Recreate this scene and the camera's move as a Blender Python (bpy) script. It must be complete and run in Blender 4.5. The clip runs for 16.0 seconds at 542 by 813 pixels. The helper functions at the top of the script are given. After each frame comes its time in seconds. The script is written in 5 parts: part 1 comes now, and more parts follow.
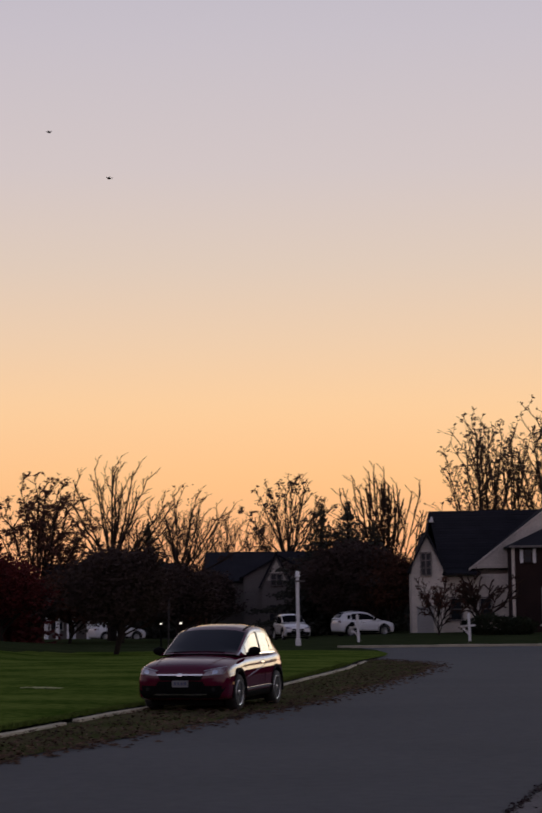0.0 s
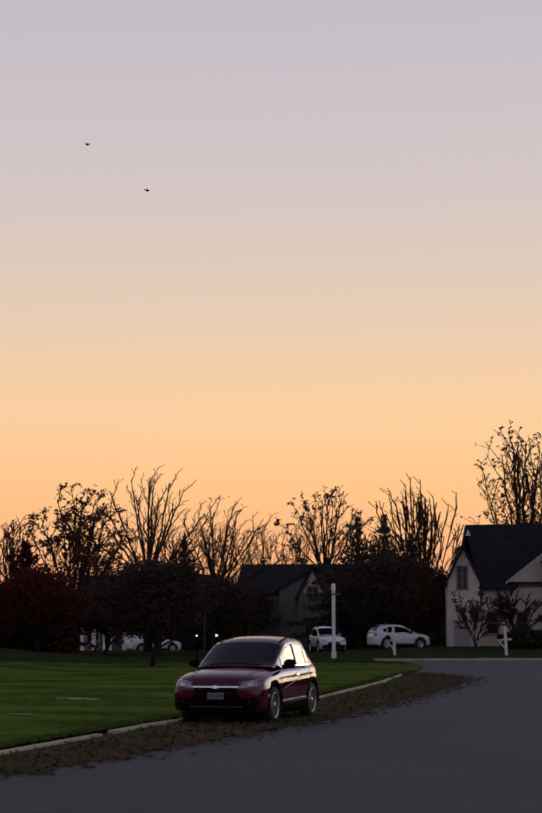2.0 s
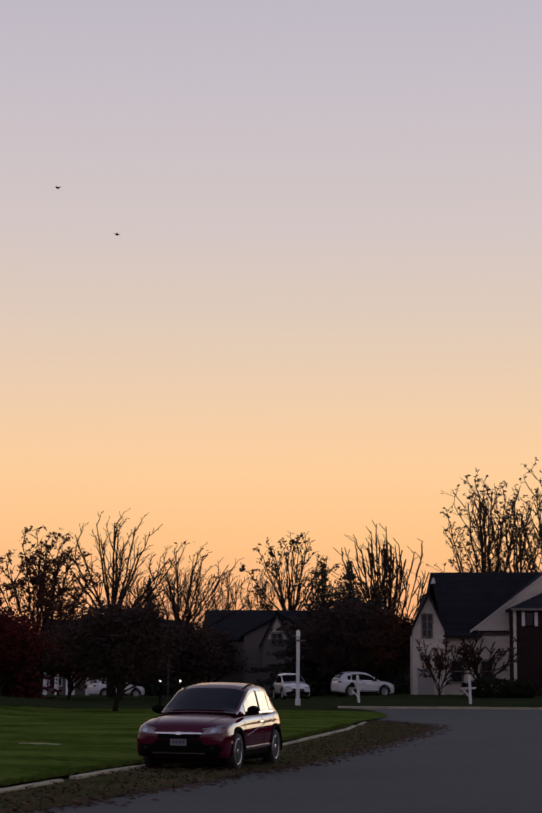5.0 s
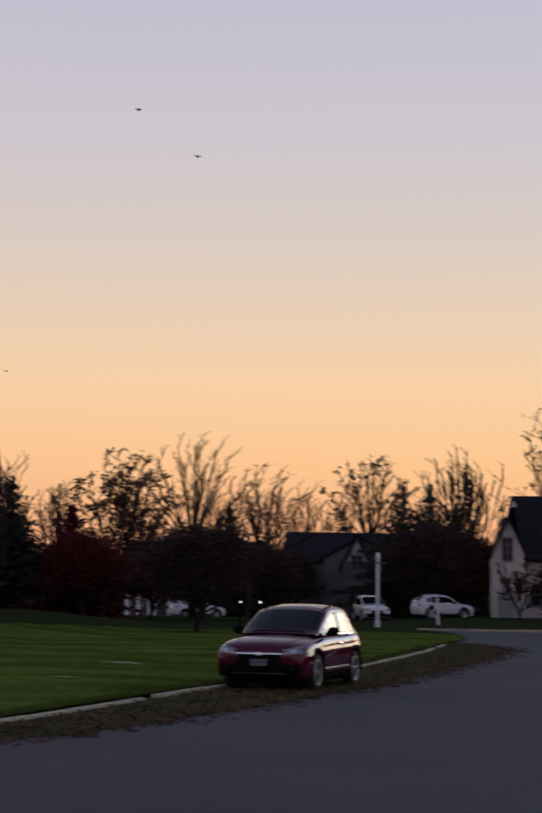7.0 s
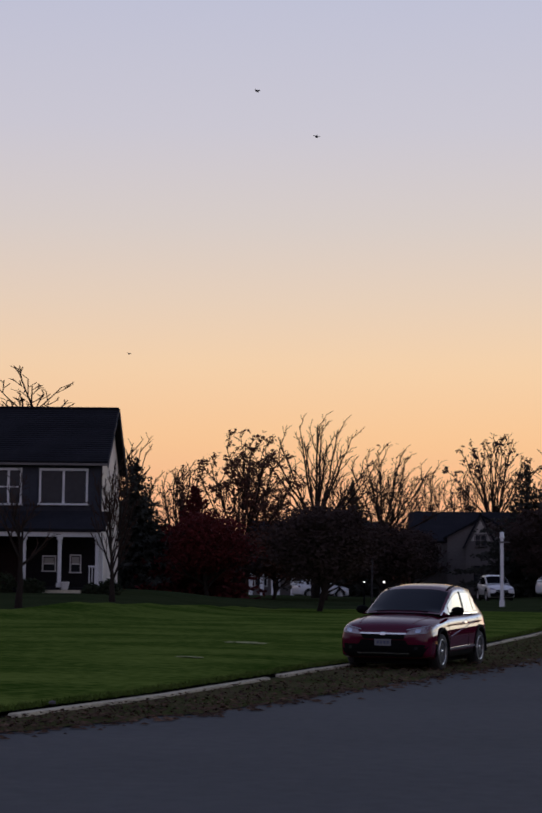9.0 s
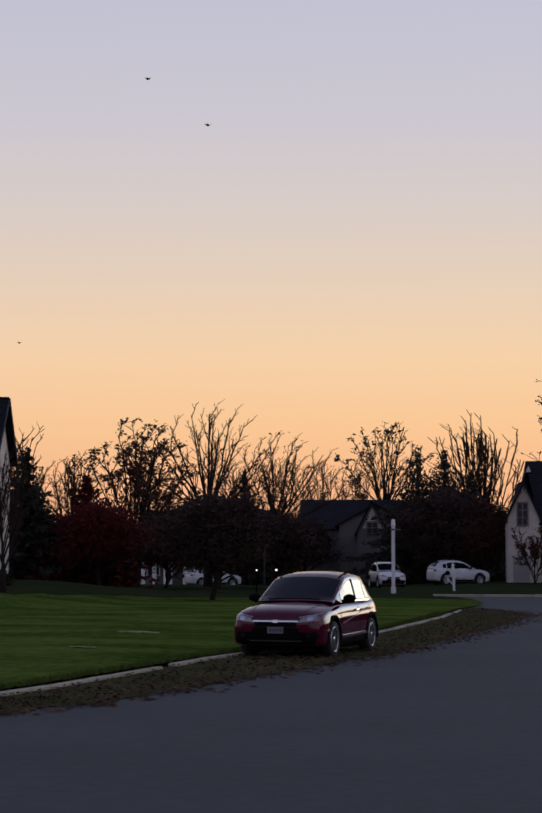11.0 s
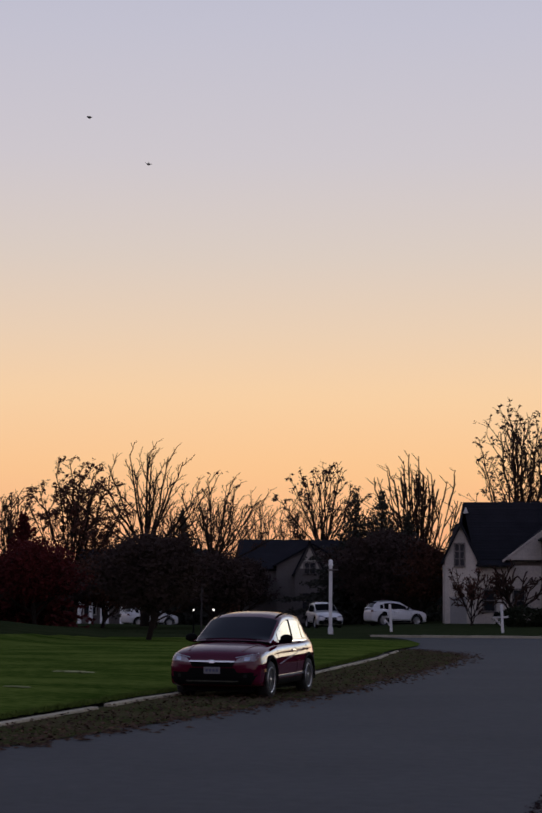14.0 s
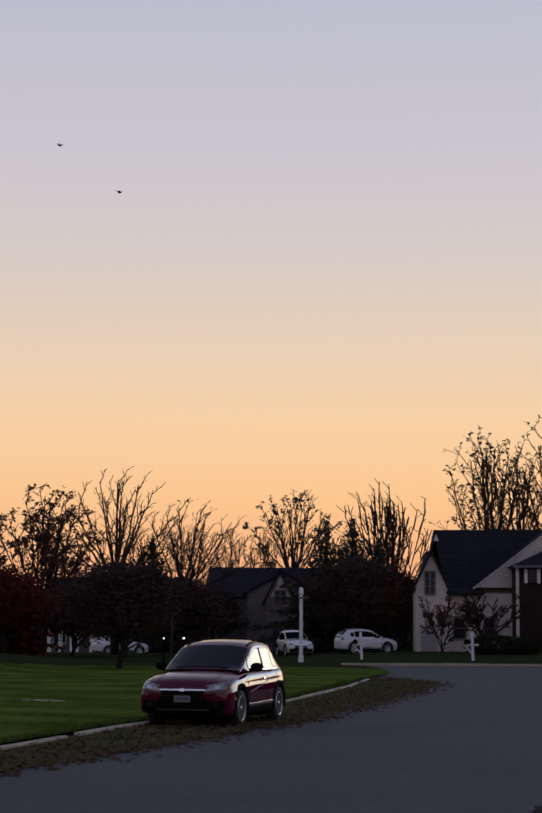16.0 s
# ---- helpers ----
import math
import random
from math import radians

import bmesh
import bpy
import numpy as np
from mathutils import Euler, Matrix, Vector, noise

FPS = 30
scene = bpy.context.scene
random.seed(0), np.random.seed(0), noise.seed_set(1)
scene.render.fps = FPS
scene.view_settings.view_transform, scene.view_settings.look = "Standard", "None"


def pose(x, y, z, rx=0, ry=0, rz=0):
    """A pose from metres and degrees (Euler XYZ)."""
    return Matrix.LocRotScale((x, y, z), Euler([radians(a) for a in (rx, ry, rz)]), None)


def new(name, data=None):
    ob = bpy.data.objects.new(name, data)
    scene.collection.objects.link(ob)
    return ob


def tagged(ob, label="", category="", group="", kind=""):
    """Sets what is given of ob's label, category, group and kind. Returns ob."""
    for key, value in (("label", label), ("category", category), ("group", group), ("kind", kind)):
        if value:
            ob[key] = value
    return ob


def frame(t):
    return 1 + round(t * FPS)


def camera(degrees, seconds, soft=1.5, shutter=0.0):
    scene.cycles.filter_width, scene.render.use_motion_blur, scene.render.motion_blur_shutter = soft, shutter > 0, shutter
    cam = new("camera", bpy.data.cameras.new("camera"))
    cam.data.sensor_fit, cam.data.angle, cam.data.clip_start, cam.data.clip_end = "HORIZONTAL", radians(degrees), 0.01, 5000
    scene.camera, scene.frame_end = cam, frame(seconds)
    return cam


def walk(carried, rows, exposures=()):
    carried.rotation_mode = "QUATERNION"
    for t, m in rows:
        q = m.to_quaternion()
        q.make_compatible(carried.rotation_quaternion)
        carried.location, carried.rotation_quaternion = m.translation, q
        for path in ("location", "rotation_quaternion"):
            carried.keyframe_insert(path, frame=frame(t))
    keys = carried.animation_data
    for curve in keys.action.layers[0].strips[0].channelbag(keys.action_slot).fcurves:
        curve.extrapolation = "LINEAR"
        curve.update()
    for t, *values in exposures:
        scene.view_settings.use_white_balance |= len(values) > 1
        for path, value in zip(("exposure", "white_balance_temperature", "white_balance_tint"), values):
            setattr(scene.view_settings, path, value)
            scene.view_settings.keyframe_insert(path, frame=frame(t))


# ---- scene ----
# ---------------------------------------------------------------- camera
cam = camera(17.0, 16.0, soft=2.5, shutter=0.35)
EYE = 1.75
TURNS = [  # seconds, yaw, pitch, roll of a hand-held phone on one spot
    (0.0, 0.004, 6.567, 0.571), (0.5, 1.426, 6.233, 0.356), (1.0, 1.830, 6.123, 0.258), (1.5, 1.568, 6.383, 0.300),
    (2.0, 1.169, 6.962, 0.186), (2.5, 0.821, 7.512, -0.243), (3.0, 0.535, 7.939, -0.402), (5.3, -0.030, 8.405, -0.335),
    (5.5, -0.390, 7.436, -0.076), (6.0, -1.001, 5.835, 0.317), (6.5, -0.348, 5.637, 0.049), (7.0, 2.661, 5.938, -0.843),
    (7.2, 4.682, 6.018, -1.156), (7.5, 6.329, 6.108, -1.269), (8.0, 7.476, 5.731, -1.278), (8.5, 7.209, 5.477, -1.154),
    (9.0, 6.513, 5.263, -0.645), (9.2, 6.057, 5.186, -0.333), (11.3, 2.714, 4.930, -0.111), (11.5, 2.480, 4.958, -0.056),
    (12.0, 2.065, 5.202, -0.275), (12.5, 1.795, 5.323, -0.318), (13.0, 1.650, 5.493, -0.345), (13.5, 1.410, 5.843, -0.403),
    (14.0, 1.142, 6.189, -0.425), (14.5, 0.952, 6.354, -0.357), (15.0, 0.797, 6.537, -0.339), (15.5, 0.525, 7.009, -0.356),
    (16.0, 0.210, 7.071, -0.339)]
TINTS = [(0.0, 0.0, 6980, 14), (0.6, 0.0, 6960, 14), (1.0, 0.0, 6520, 12), (1.3, 0.0, 6520, 12), (1.8, 0.0, 7000, 14), (3.0, 0.0, 7080, 14), (6.4, 0.0, 7100, 14), (7.4, 0.0, 6050, 11), (9.0, 0.0, 6020, 11), (12.5, 0.0, 6280, 11), (16.0, 0.0, 6400, 11)]
walk(cam, [(t, pose(0, 0, EYE, 90 + p, 0, y) @ pose(0, 0, 0, 0, 0, -r)) for t, y, p, r in TURNS], TINTS)

# ---------------------------------------------------------------- sky after sunset
SUN_AZ = 34.0  # degrees to the right of straight ahead, out of view, where the sunset is assumed


def lin(r, g, b):
    return tuple(((c / 255 + 0.055) / 1.055) ** 2.4 if c > 10 else c / 255 / 12.92 for c in (r, g, b))


world = bpy.data.worlds.new("dusk_sky")
scene.world = world
world.use_nodes = True
wn, wl = world.node_tree.nodes, world.node_tree.links
wn.clear()
w_out, w_bg, w_co, w_sep = wn.new("ShaderNodeOutputWorld"), wn.new("ShaderNodeBackground"), wn.new("ShaderNodeTexCoord"), wn.new("ShaderNodeSeparateXYZ")
wl.new(w_co.outputs["Generated"], w_sep.inputs[0])


def sky_ramp(stops):
    r = wn.new("ShaderNodeValToRGB")
    r.color_ramp.interpolation = "LINEAR"
    els = r.color_ramp.elements
    for k, (deg, rgb) in enumerate(stops):
        at = max(0.0, min(1.0, 0.5 + 0.5 * math.sin(radians(deg))))
        e = els[k] if k < 2 else els.new(at)
        e.position, e.color = at, (*lin(*rgb), 1)
    return r


half = wn.new("ShaderNodeMath")
half.operation, half.inputs[1].default_value, half.inputs[2].default_value = "MULTIPLY_ADD", 0.5, 0.5
wl.new(w_sep.outputs[2], half.inputs[0])
WEST = sky_ramp([(-90, (40, 38, 40)), (90, (94, 102, 132)), (-1, (120, 80, 60)), (0, (238, 160, 118)), (2.2, (249, 182, 131)), (4.2, (253, 199, 143)), (6.5, (249, 209, 163)),
                 (8.5, (236, 208, 178)), (11, (220, 205, 192)), (14, (207, 200, 203)), (18, (196, 194, 206)), (24, (178, 181, 202)), (45, (128, 136, 166))])
EAST = sky_ramp([(-90, (40, 38, 40)), (90, (94, 102, 132)), (-1, (60, 58, 66)), (0, (142, 132, 148)), (5, (176, 160, 172)), (12, (186, 174, 190)), (25, (150, 152, 178)), (50, (104, 112, 142))])
for r in (WEST, EAST):
    wl.new(half.outputs[0], r.inputs[0])
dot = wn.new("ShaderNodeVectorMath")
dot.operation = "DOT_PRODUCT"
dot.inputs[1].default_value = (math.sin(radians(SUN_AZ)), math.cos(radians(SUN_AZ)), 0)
wl.new(w_co.outputs["Generated"], dot.inputs[0])
side = wn.new("ShaderNodeMapRange")
side.interpolation_type = "SMOOTHSTEP"
side.inputs[1].default_value, side.inputs[2].default_value = -0.9, 0.92
wl.new(dot.outputs["Value"], side.inputs[0])
blend = wn.new("ShaderNodeMix")
blend.data_type = "RGBA"
wl.new(side.outputs[0], blend.inputs[0])
wl.new(EAST.outputs[0], blend.inputs[6])
wl.new(WEST.outputs[0], blend.inputs[7])
# near-white boost of the unseen sunset sky, added for highlights on the car
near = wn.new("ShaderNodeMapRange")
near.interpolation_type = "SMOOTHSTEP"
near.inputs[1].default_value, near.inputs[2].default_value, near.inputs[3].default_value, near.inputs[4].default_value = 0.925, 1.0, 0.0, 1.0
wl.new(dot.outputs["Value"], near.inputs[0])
sky_boost = wn.new("ShaderNodeMix")
sky_boost.data_type, sky_boost.blend_type = "RGBA", "MULTIPLY"
sky_boost.inputs[7].default_value = (3.8, 5.2, 7.4, 1)
wl.new(near.outputs[0], sky_boost.inputs[0])
wl.new(blend.outputs[2], sky_boost.inputs[6])
wl.new(sky_boost.outputs[2], w_bg.inputs[0])
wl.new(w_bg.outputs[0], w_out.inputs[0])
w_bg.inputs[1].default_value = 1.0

# ---------------------------------------------------------------- materials


def mat(name, a, b=None, scale=4.0, rough=0.8, bump=0.0, bump_scale=30.0, metal=0.0, coat=0.0, spread=0.5, vary=0.0, stretch=(1, 1, 1), spec=0.5):
    """A surface of two colours mixed by coarse and fine noise, in metres."""
    m = bpy.data.materials.new(name)
    m.use_nodes = True
    n, l = m.node_tree.nodes, m.node_tree.links
    p = n["Principled BSDF"]
    p.inputs["Roughness"].default_value, p.inputs["Metallic"].default_value, p.inputs["Coat Weight"].default_value = rough, metal, coat
    p.inputs["Coat Roughness"].default_value = 0.06
    p.inputs["Specular IOR Level"].default_value = spec
    if b is None:
        b = tuple(c * 0.8 for c in a)
    co, mp = n.new("ShaderNodeTexCoord"), n.new("ShaderNodeMapping")
    mp.inputs["Scale"].default_value = stretch
    l.new(co.outputs["Object"], mp.inputs[0])
    big, small = n.new("ShaderNodeTexNoise"), n.new("ShaderNodeTexNoise")
    big.inputs["Scale"].default_value, big.inputs["Detail"].default_value = scale * 0.2, 6
    small.inputs["Scale"].default_value, small.inputs["Detail"].default_value = scale * 4, 4
    add = n.new("ShaderNodeMath")
    add.operation = "ADD"
    for k in (big, small):
        l.new(mp.outputs[0], k.inputs["Vector"])
    l.new(big.outputs["Fac"], add.inputs[0])
    l.new(small.outputs["Fac"], add.inputs[1])
    rng = n.new("ShaderNodeMapRange")
    rng.inputs[1].default_value, rng.inputs[2].default_value = 1 - spread * 0.5, 1 + spread * 0.5
    l.new(add.outputs[0], rng.inputs[0])
    mix = n.new("ShaderNodeMix")
    mix.data_type = "RGBA"
    mix.inputs[6].default_value, mix.inputs[7].default_value = (*a, 1), (*b, 1)
    l.new(rng.outputs[0], mix.inputs[0])
    last = mix.outputs[2]
    if vary:
        info, isl, add2 = n.new("ShaderNodeObjectInfo"), n.new("ShaderNodeNewGeometry"), n.new("ShaderNodeMath")
        add2.operation = "ADD"
        l.new(info.outputs["Random"], add2.inputs[0])
        l.new(isl.outputs["Random Per Island"], add2.inputs[1])
        hsv, r2 = n.new("ShaderNodeHueSaturation"), n.new("ShaderNodeMapRange")
        r2.inputs[2].default_value, r2.inputs[3].default_value, r2.inputs[4].default_value = 2, 1 - vary, 1 + vary
        l.new(add2.outputs[0], r2.inputs[0])
        l.new(r2.outputs[0], hsv.inputs["Value"])
        l.new(last, hsv.inputs["Color"])
        last = hsv.outputs[0]
    l.new(last, p.inputs["Base Color"])
    if bump:
        t, bp = n.new("ShaderNodeTexNoise"), n.new("ShaderNodeBump")
        t.inputs["Scale"].default_value, t.inputs["Detail"].default_value = bump_scale, 5
        l.new(mp.outputs[0], t.inputs["Vector"])
        bp.inputs["Strength"].default_value, bp.inputs["Distance"].default_value = bump, 0.02
        l.new(t.outputs["Fac"], bp.inputs["Height"])
        l.new(bp.outputs[0], p.inputs["Normal"])
    return m


def lit(name, rgb, strength):
    m = bpy.data.materials.new(name)
    m.use_nodes = True
    p = m.node_tree.nodes["Principled BSDF"]
    p.inputs["Base Color"].default_value = (*rgb, 1)
    p.inputs["Emission Color"].default_value, p.inputs["Emission Strength"].default_value = (*rgb, 1), strength
    return m


ASPHALT = mat("asphalt", (0.088, 0.092, 0.097), (0.064, 0.067, 0.071), 1.2, 0.95, 0.25, 90, spread=0.7, spec=0.1)
GRASS = mat("grass", (0.030, 0.060, 0.008), (0.116, 0.154, 0.031), 2.6, 1.0, 0.5, 25, spread=0.40, stretch=(0.45, 0.7, 1), spec=0.0)
# dull far grass; on the corner lawn its dark colour is painted shade
GRASS_FAR = mat("dull_shaded_grass", (0.024, 0.034, 0.014), (0.040, 0.048, 0.021), 2.6, 1.0, 0.5, 25, spread=0.4, spec=0.0)
BLADE = mat("grass_blade", (0.06, 0.095, 0.018), (0.10, 0.13, 0.034), 1.0, 0.9, vary=0.3, spec=0.0)
DIRT = mat("gutter_dirt", (0.092, 0.076, 0.042), (0.046, 0.060, 0.018), 3.6, 1.0, 0.6, 30, spread=0.4, spec=0.0)
CONCRETE = mat("concrete", (0.50, 0.45, 0.33), (0.30, 0.27, 0.20), 3.0, 0.95, 0.3, 40, vary=0.15, spec=0.1)
OLD_KERB = mat("stained_kerb", (0.30, 0.27, 0.22), (0.07, 0.06, 0.05), 9.0, 0.95, 0.8, 22, spread=0.5, spec=0.1)
GUTTER = mat("gutter_concrete", (0.135, 0.122, 0.122), (0.070, 0.062, 0.062), 7.0, 0.95, 0.4, 30, spread=0.45)
DRY = mat("dry_grass", (0.42, 0.42, 0.21), (0.20, 0.22, 0.09), 4.0, 1.0, 0.5, 30, spec=0.0)
# near-black copy of the dark siding, with the porch's shade in its colour
PORCH_SHADE = mat("shaded_porch_boards", (0.020, 0.018, 0.020), (0.014, 0.013, 0.014), 3.0, 0.95, vary=0.1, spec=0.05)
WET_LEAF = mat("wet_leaf", (0.036, 0.020, 0.020), (0.012, 0.009, 0.009), 5.0, 0.9, vary=0.6, spec=0.05)
LITTER = mat("fallen_leaf", (0.13, 0.080, 0.052), (0.026, 0.018, 0.014), 5.0, 0.95, vary=0.75, spec=0.05)
BARK = mat("bark", (0.034, 0.026, 0.021), (0.020, 0.016, 0.014), 4.0, 0.95, 0.5, 25, stretch=(1, 1, 0.3), spec=0.05)
TWIG = mat("twig", (0.060, 0.036, 0.026), (0.040, 0.026, 0.021), 4.0, 0.95, spec=0.05)
LEAF_DARK = mat("dark_leaf", (0.054, 0.039, 0.036), (0.072, 0.050, 0.044), 2.0, 0.9, vary=0.2, spec=0.02)
LEAF_BROWN = mat("brown_leaf", (0.125, 0.052, 0.034), (0.075, 0.040, 0.030), 2.0, 0.8, vary=0.4, spec=0.1)
LEAF_RED = mat("red_leaf", (0.115, 0.018, 0.017), (0.068, 0.014, 0.014), 2.0, 0.8, vary=0.4, spec=0.1)
NEEDLE = mat("needle", (0.042, 0.046, 0.038), (0.058, 0.056, 0.044), 2.0, 0.85, vary=0.4, spec=0.1)
HEDGE_LEAF = mat("hedge_leaf", (0.02, 0.03, 0.015), (0.035, 0.04, 0.02), 2.0, 0.85, vary=0.4, spec=0.15)
SHINGLE = mat("roof_shingle", (0.026, 0.026, 0.032), (0.017, 0.017, 0.021), 3.0, 0.95, 0.3, 12, vary=0.2, spec=0.05)
SIDING_DARK = mat("dark_siding", (0.05, 0.052, 0.064), (0.04, 0.041, 0.052), 2.0, 0.85, vary=0.08, spec=0.1)
SIDING_PALE = mat("pale_siding", (0.68, 0.61, 0.53), (0.44, 0.40, 0.35), 2.6, 0.8, vary=0.08)
SIDING_GREY = mat("grey_siding", (0.17, 0.15, 0.14), (0.13, 0.115, 0.11), 2.0, 0.8, vary=0.08)
BRICK = mat("brick_wall", (0.038, 0.023, 0.021), (0.026, 0.018, 0.017), 3.0, 0.95, 0.5, 14, vary=0.12, spec=0.05)
TRIM = mat("white_trim", (0.72, 0.71, 0.70), (0.60, 0.59, 0.58), 3.0, 0.6)
POST_WHITE = mat("white_post_paint", (0.84, 0.83, 0.82), (0.74, 0.73, 0.72), 5.0, 0.55)
DOOR_PAINT = mat("door_paint", (0.34, 0.33, 0.32), (0.28, 0.27, 0.26), 3.0, 0.6)
PANE = mat("window_pane", (0.02, 0.022, 0.026), (0.03, 0.032, 0.036), 1.0, 0.08, spec=0.25)
CURTAIN = mat("pale_blind", (0.45, 0.43, 0.40), (0.36, 0.34, 0.32), 4.0, 0.9)
CAR_RED = mat("red_car_paint", (0.088, 0.002, 0.020), (0.072, 0.0015, 0.016), 1.0, 0.4, metal=0.0, coat=0.9, spec=0.0)
CAR_WHITE = mat("white_car_paint", (0.72, 0.72, 0.73), (0.66, 0.66, 0.67), 1.0, 0.3, coat=0.8)
CLADDING = mat("black_cladding", (0.005, 0.005, 0.0055), (0.008, 0.008, 0.008), 4.0, 0.8, spec=0.03)
GLASS_DARK = mat("tinted_glass", (0.003, 0.004, 0.008), (0.004, 0.005, 0.009), 1.0, 0.03, spec=0.10)
GLASS_SIDE = mat("side_glass", (0.02, 0.02, 0.022), (0.03, 0.03, 0.03), 1.0, 0.03, spec=0.6, coat=0.35)
FAR_GLASS = mat("dark_side_glass", (0.006, 0.007, 0.009), (0.010, 0.010, 0.012), 1.0, 0.25, spec=0.0)
CHROME = mat("chrome", (0.80, 0.80, 0.81), (0.75, 0.75, 0.75), 3.0, 0.12, metal=1.0)
RIM = mat("alloy_rim", (0.62, 0.62, 0.63), (0.5, 0.5, 0.5), 3.0, 0.3, metal=0.9)
TYRE = mat("tyre_rubber", (0.018, 0.018, 0.019), (0.025, 0.025, 0.025), 5.0, 0.85)
LENS = mat("headlight_lens", (0.50, 0.44, 0.46), (0.06, 0.045, 0.05), 14.0, 0.12, metal=0.2, coat=0.6)
AMBER = mat("amber_marker", (0.75, 0.42, 0.12), (0.6, 0.3, 0.08), 8.0, 0.3)
PLATE = mat("plate_white", (0.20, 0.20, 0.21), (0.16, 0.16, 0.17), 8.0, 0.6)
PLATE_INK = mat("plate_ink", (0.08, 0.09, 0.16), (0.06, 0.07, 0.12), 8.0, 0.6)
DRONE_BLACK = mat("drone_plastic", (0.02, 0.02, 0.022), (0.03, 0.03, 0.03), 8.0, 0.5)
POLE_GREY = mat("weathered_pole", (0.055, 0.050, 0.048), (0.040, 0.036, 0.035), 6.0, 0.9, spec=0.1)
LAMP_GLOW = lit("lantern_glass", (1.0, 0.93, 0.82), 1.3)

# ---------------------------------------------------------------- mesh helpers


def raw(verts, faces, smooth=False):
    me = bpy.data.meshes.new("mesh")
    me.from_pydata([tuple(v) for v in verts], [], faces)
    if smooth:
        me.shade_smooth()
    me.update()
    return me


def part(name, data, material, parent=None, label="", m=None):
    """One mesh object, under a thing or a part, from a bmesh or a mesh."""
    if isinstance(data, bmesh.types.BMesh):
        me = bpy.data.meshes.new(name)
        bmesh.ops.recalc_face_normals(data, faces=data.faces)
        data.to_mesh(me)
        data.free()
        data = me
    if material and not data.materials:
        data.materials.append(material)
    ob = new(name, data)
    if parent is not None:
        ob.parent = parent
    if m is not None:
        ob.matrix_basis = m
    if label:
        tagged(ob, label)
    return ob


def thing(name, m, label, category, group="", kind=""):
    ob = new(name)
    ob.empty_display_size = 0.2
    ob.matrix_basis = m
    return tagged(ob, label, category, group, kind)


def box(bm, x0, x1, y0, y1, z0, z1, bevel=0.0):
    r = bmesh.ops.create_cube(bm, size=1.0, matrix=Matrix.LocRotScale(((x0 + x1) / 2, (y0 + y1) / 2, (z0 + z1) / 2), None, (abs(x1 - x0), abs(y1 - y0), abs(z1 - z0))))
    if bevel:
        edges = list({e for v in r["verts"] for e in v.link_edges})
        bmesh.ops.bevel(bm, geom=edges, offset=bevel, segments=2, affect="EDGES", profile=0.5)
    return bm


def boxm(*a, bevel=0.0):
    return box(bmesh.new(), *a, bevel=bevel)


def prism(poly, y0, y1):
    """A slab of the outline poly (x, z) between y0 and y1."""
    n = len(poly)
    v = [(x, y0, z) for x, z in poly] + [(x, y1, z) for x, z in poly]
    f = [tuple(range(n)), tuple(range(2 * n - 1, n - 1, -1))] + [(i, i + n, (i + 1) % n + n, (i + 1) % n) for i in range(n)]
    bm = bmesh.new()
    vs = [bm.verts.new(p) for p in v]
    for q in f:
        bm.faces.new([vs[k] for k in q])
    return bm


def slab(quad, thick):
    """A plate under a quad of four points, of the given thickness along its normal."""
    q = [Vector(p) for p in quad]
    nrm = (q[1] - q[0]).cross(q[-1] - q[0]).normalized()
    k = len(q)
    bm = bmesh.new()
    vs = [bm.verts.new(p) for p in q] + [bm.verts.new(p - nrm * thick) for p in q]
    bm.faces.new(vs[:k])
    bm.faces.new(vs[k:][::-1])
    for i in range(k):
        bm.faces.new([vs[i], vs[i + k], vs[(i + 1) % k + k], vs[(i + 1) % k]])
    return bm


def lathe(profile, sides=24, axis="Z"):
    """A turned body of (radius, height) pairs."""
    v, f = [], []
    for r, h in profile:
        for k in range(sides):
            a = 2 * math.pi * k / sides
            p = (r * math.cos(a), r * math.sin(a), h)
            v.append(p if axis == "Z" else (p[2], p[0], p[1]))
    for j in range(len(profile) - 1):
        for k in range(sides):
            a, b = j * sides + k, j * sides + (k + 1) % sides
            f.append((a, b, b + sides, a + sides))
    f.append(tuple(range(sides))[::-1])
    f.append(tuple(range((len(profile) - 1) * sides, len(profile) * sides)))
    return raw(v, f, True)


def step(a, b, x):
    t = max(0.0, min(1.0, (x - a) / (b - a)))
    return t * t * (3 - 2 * t)

# ---------------------------------------------------------------- ground, roads, lawns
EDGE = [(-13.2, -6.0), (-10.7, 1.0), (-7.8, 12.0), (-5.63, 21.1), (-4.58, 24.8), (-3.52, 29.8), (-3.0, 32.6), (-1.4, 38.6), (-0.05, 44.7), (1.13, 51.6), (2.13, 58.25),
        (3.15, 66.9), (4.65, 76.0), (5.1, 81.5), (5.0, 90.0), (4.4, 95.0), (3.6, 97.4)]


def edge_x(y):
    """The lawn's border towards the road at y."""
    if y > 97.4:
        return -5.0
    for (xa, ya), (xb, yb) in zip(EDGE, EDGE[1:]):
        if ya <= y <= yb:
            return xa + (xb - xa) * (y - ya) / (yb - ya)
    return EDGE[0][0]


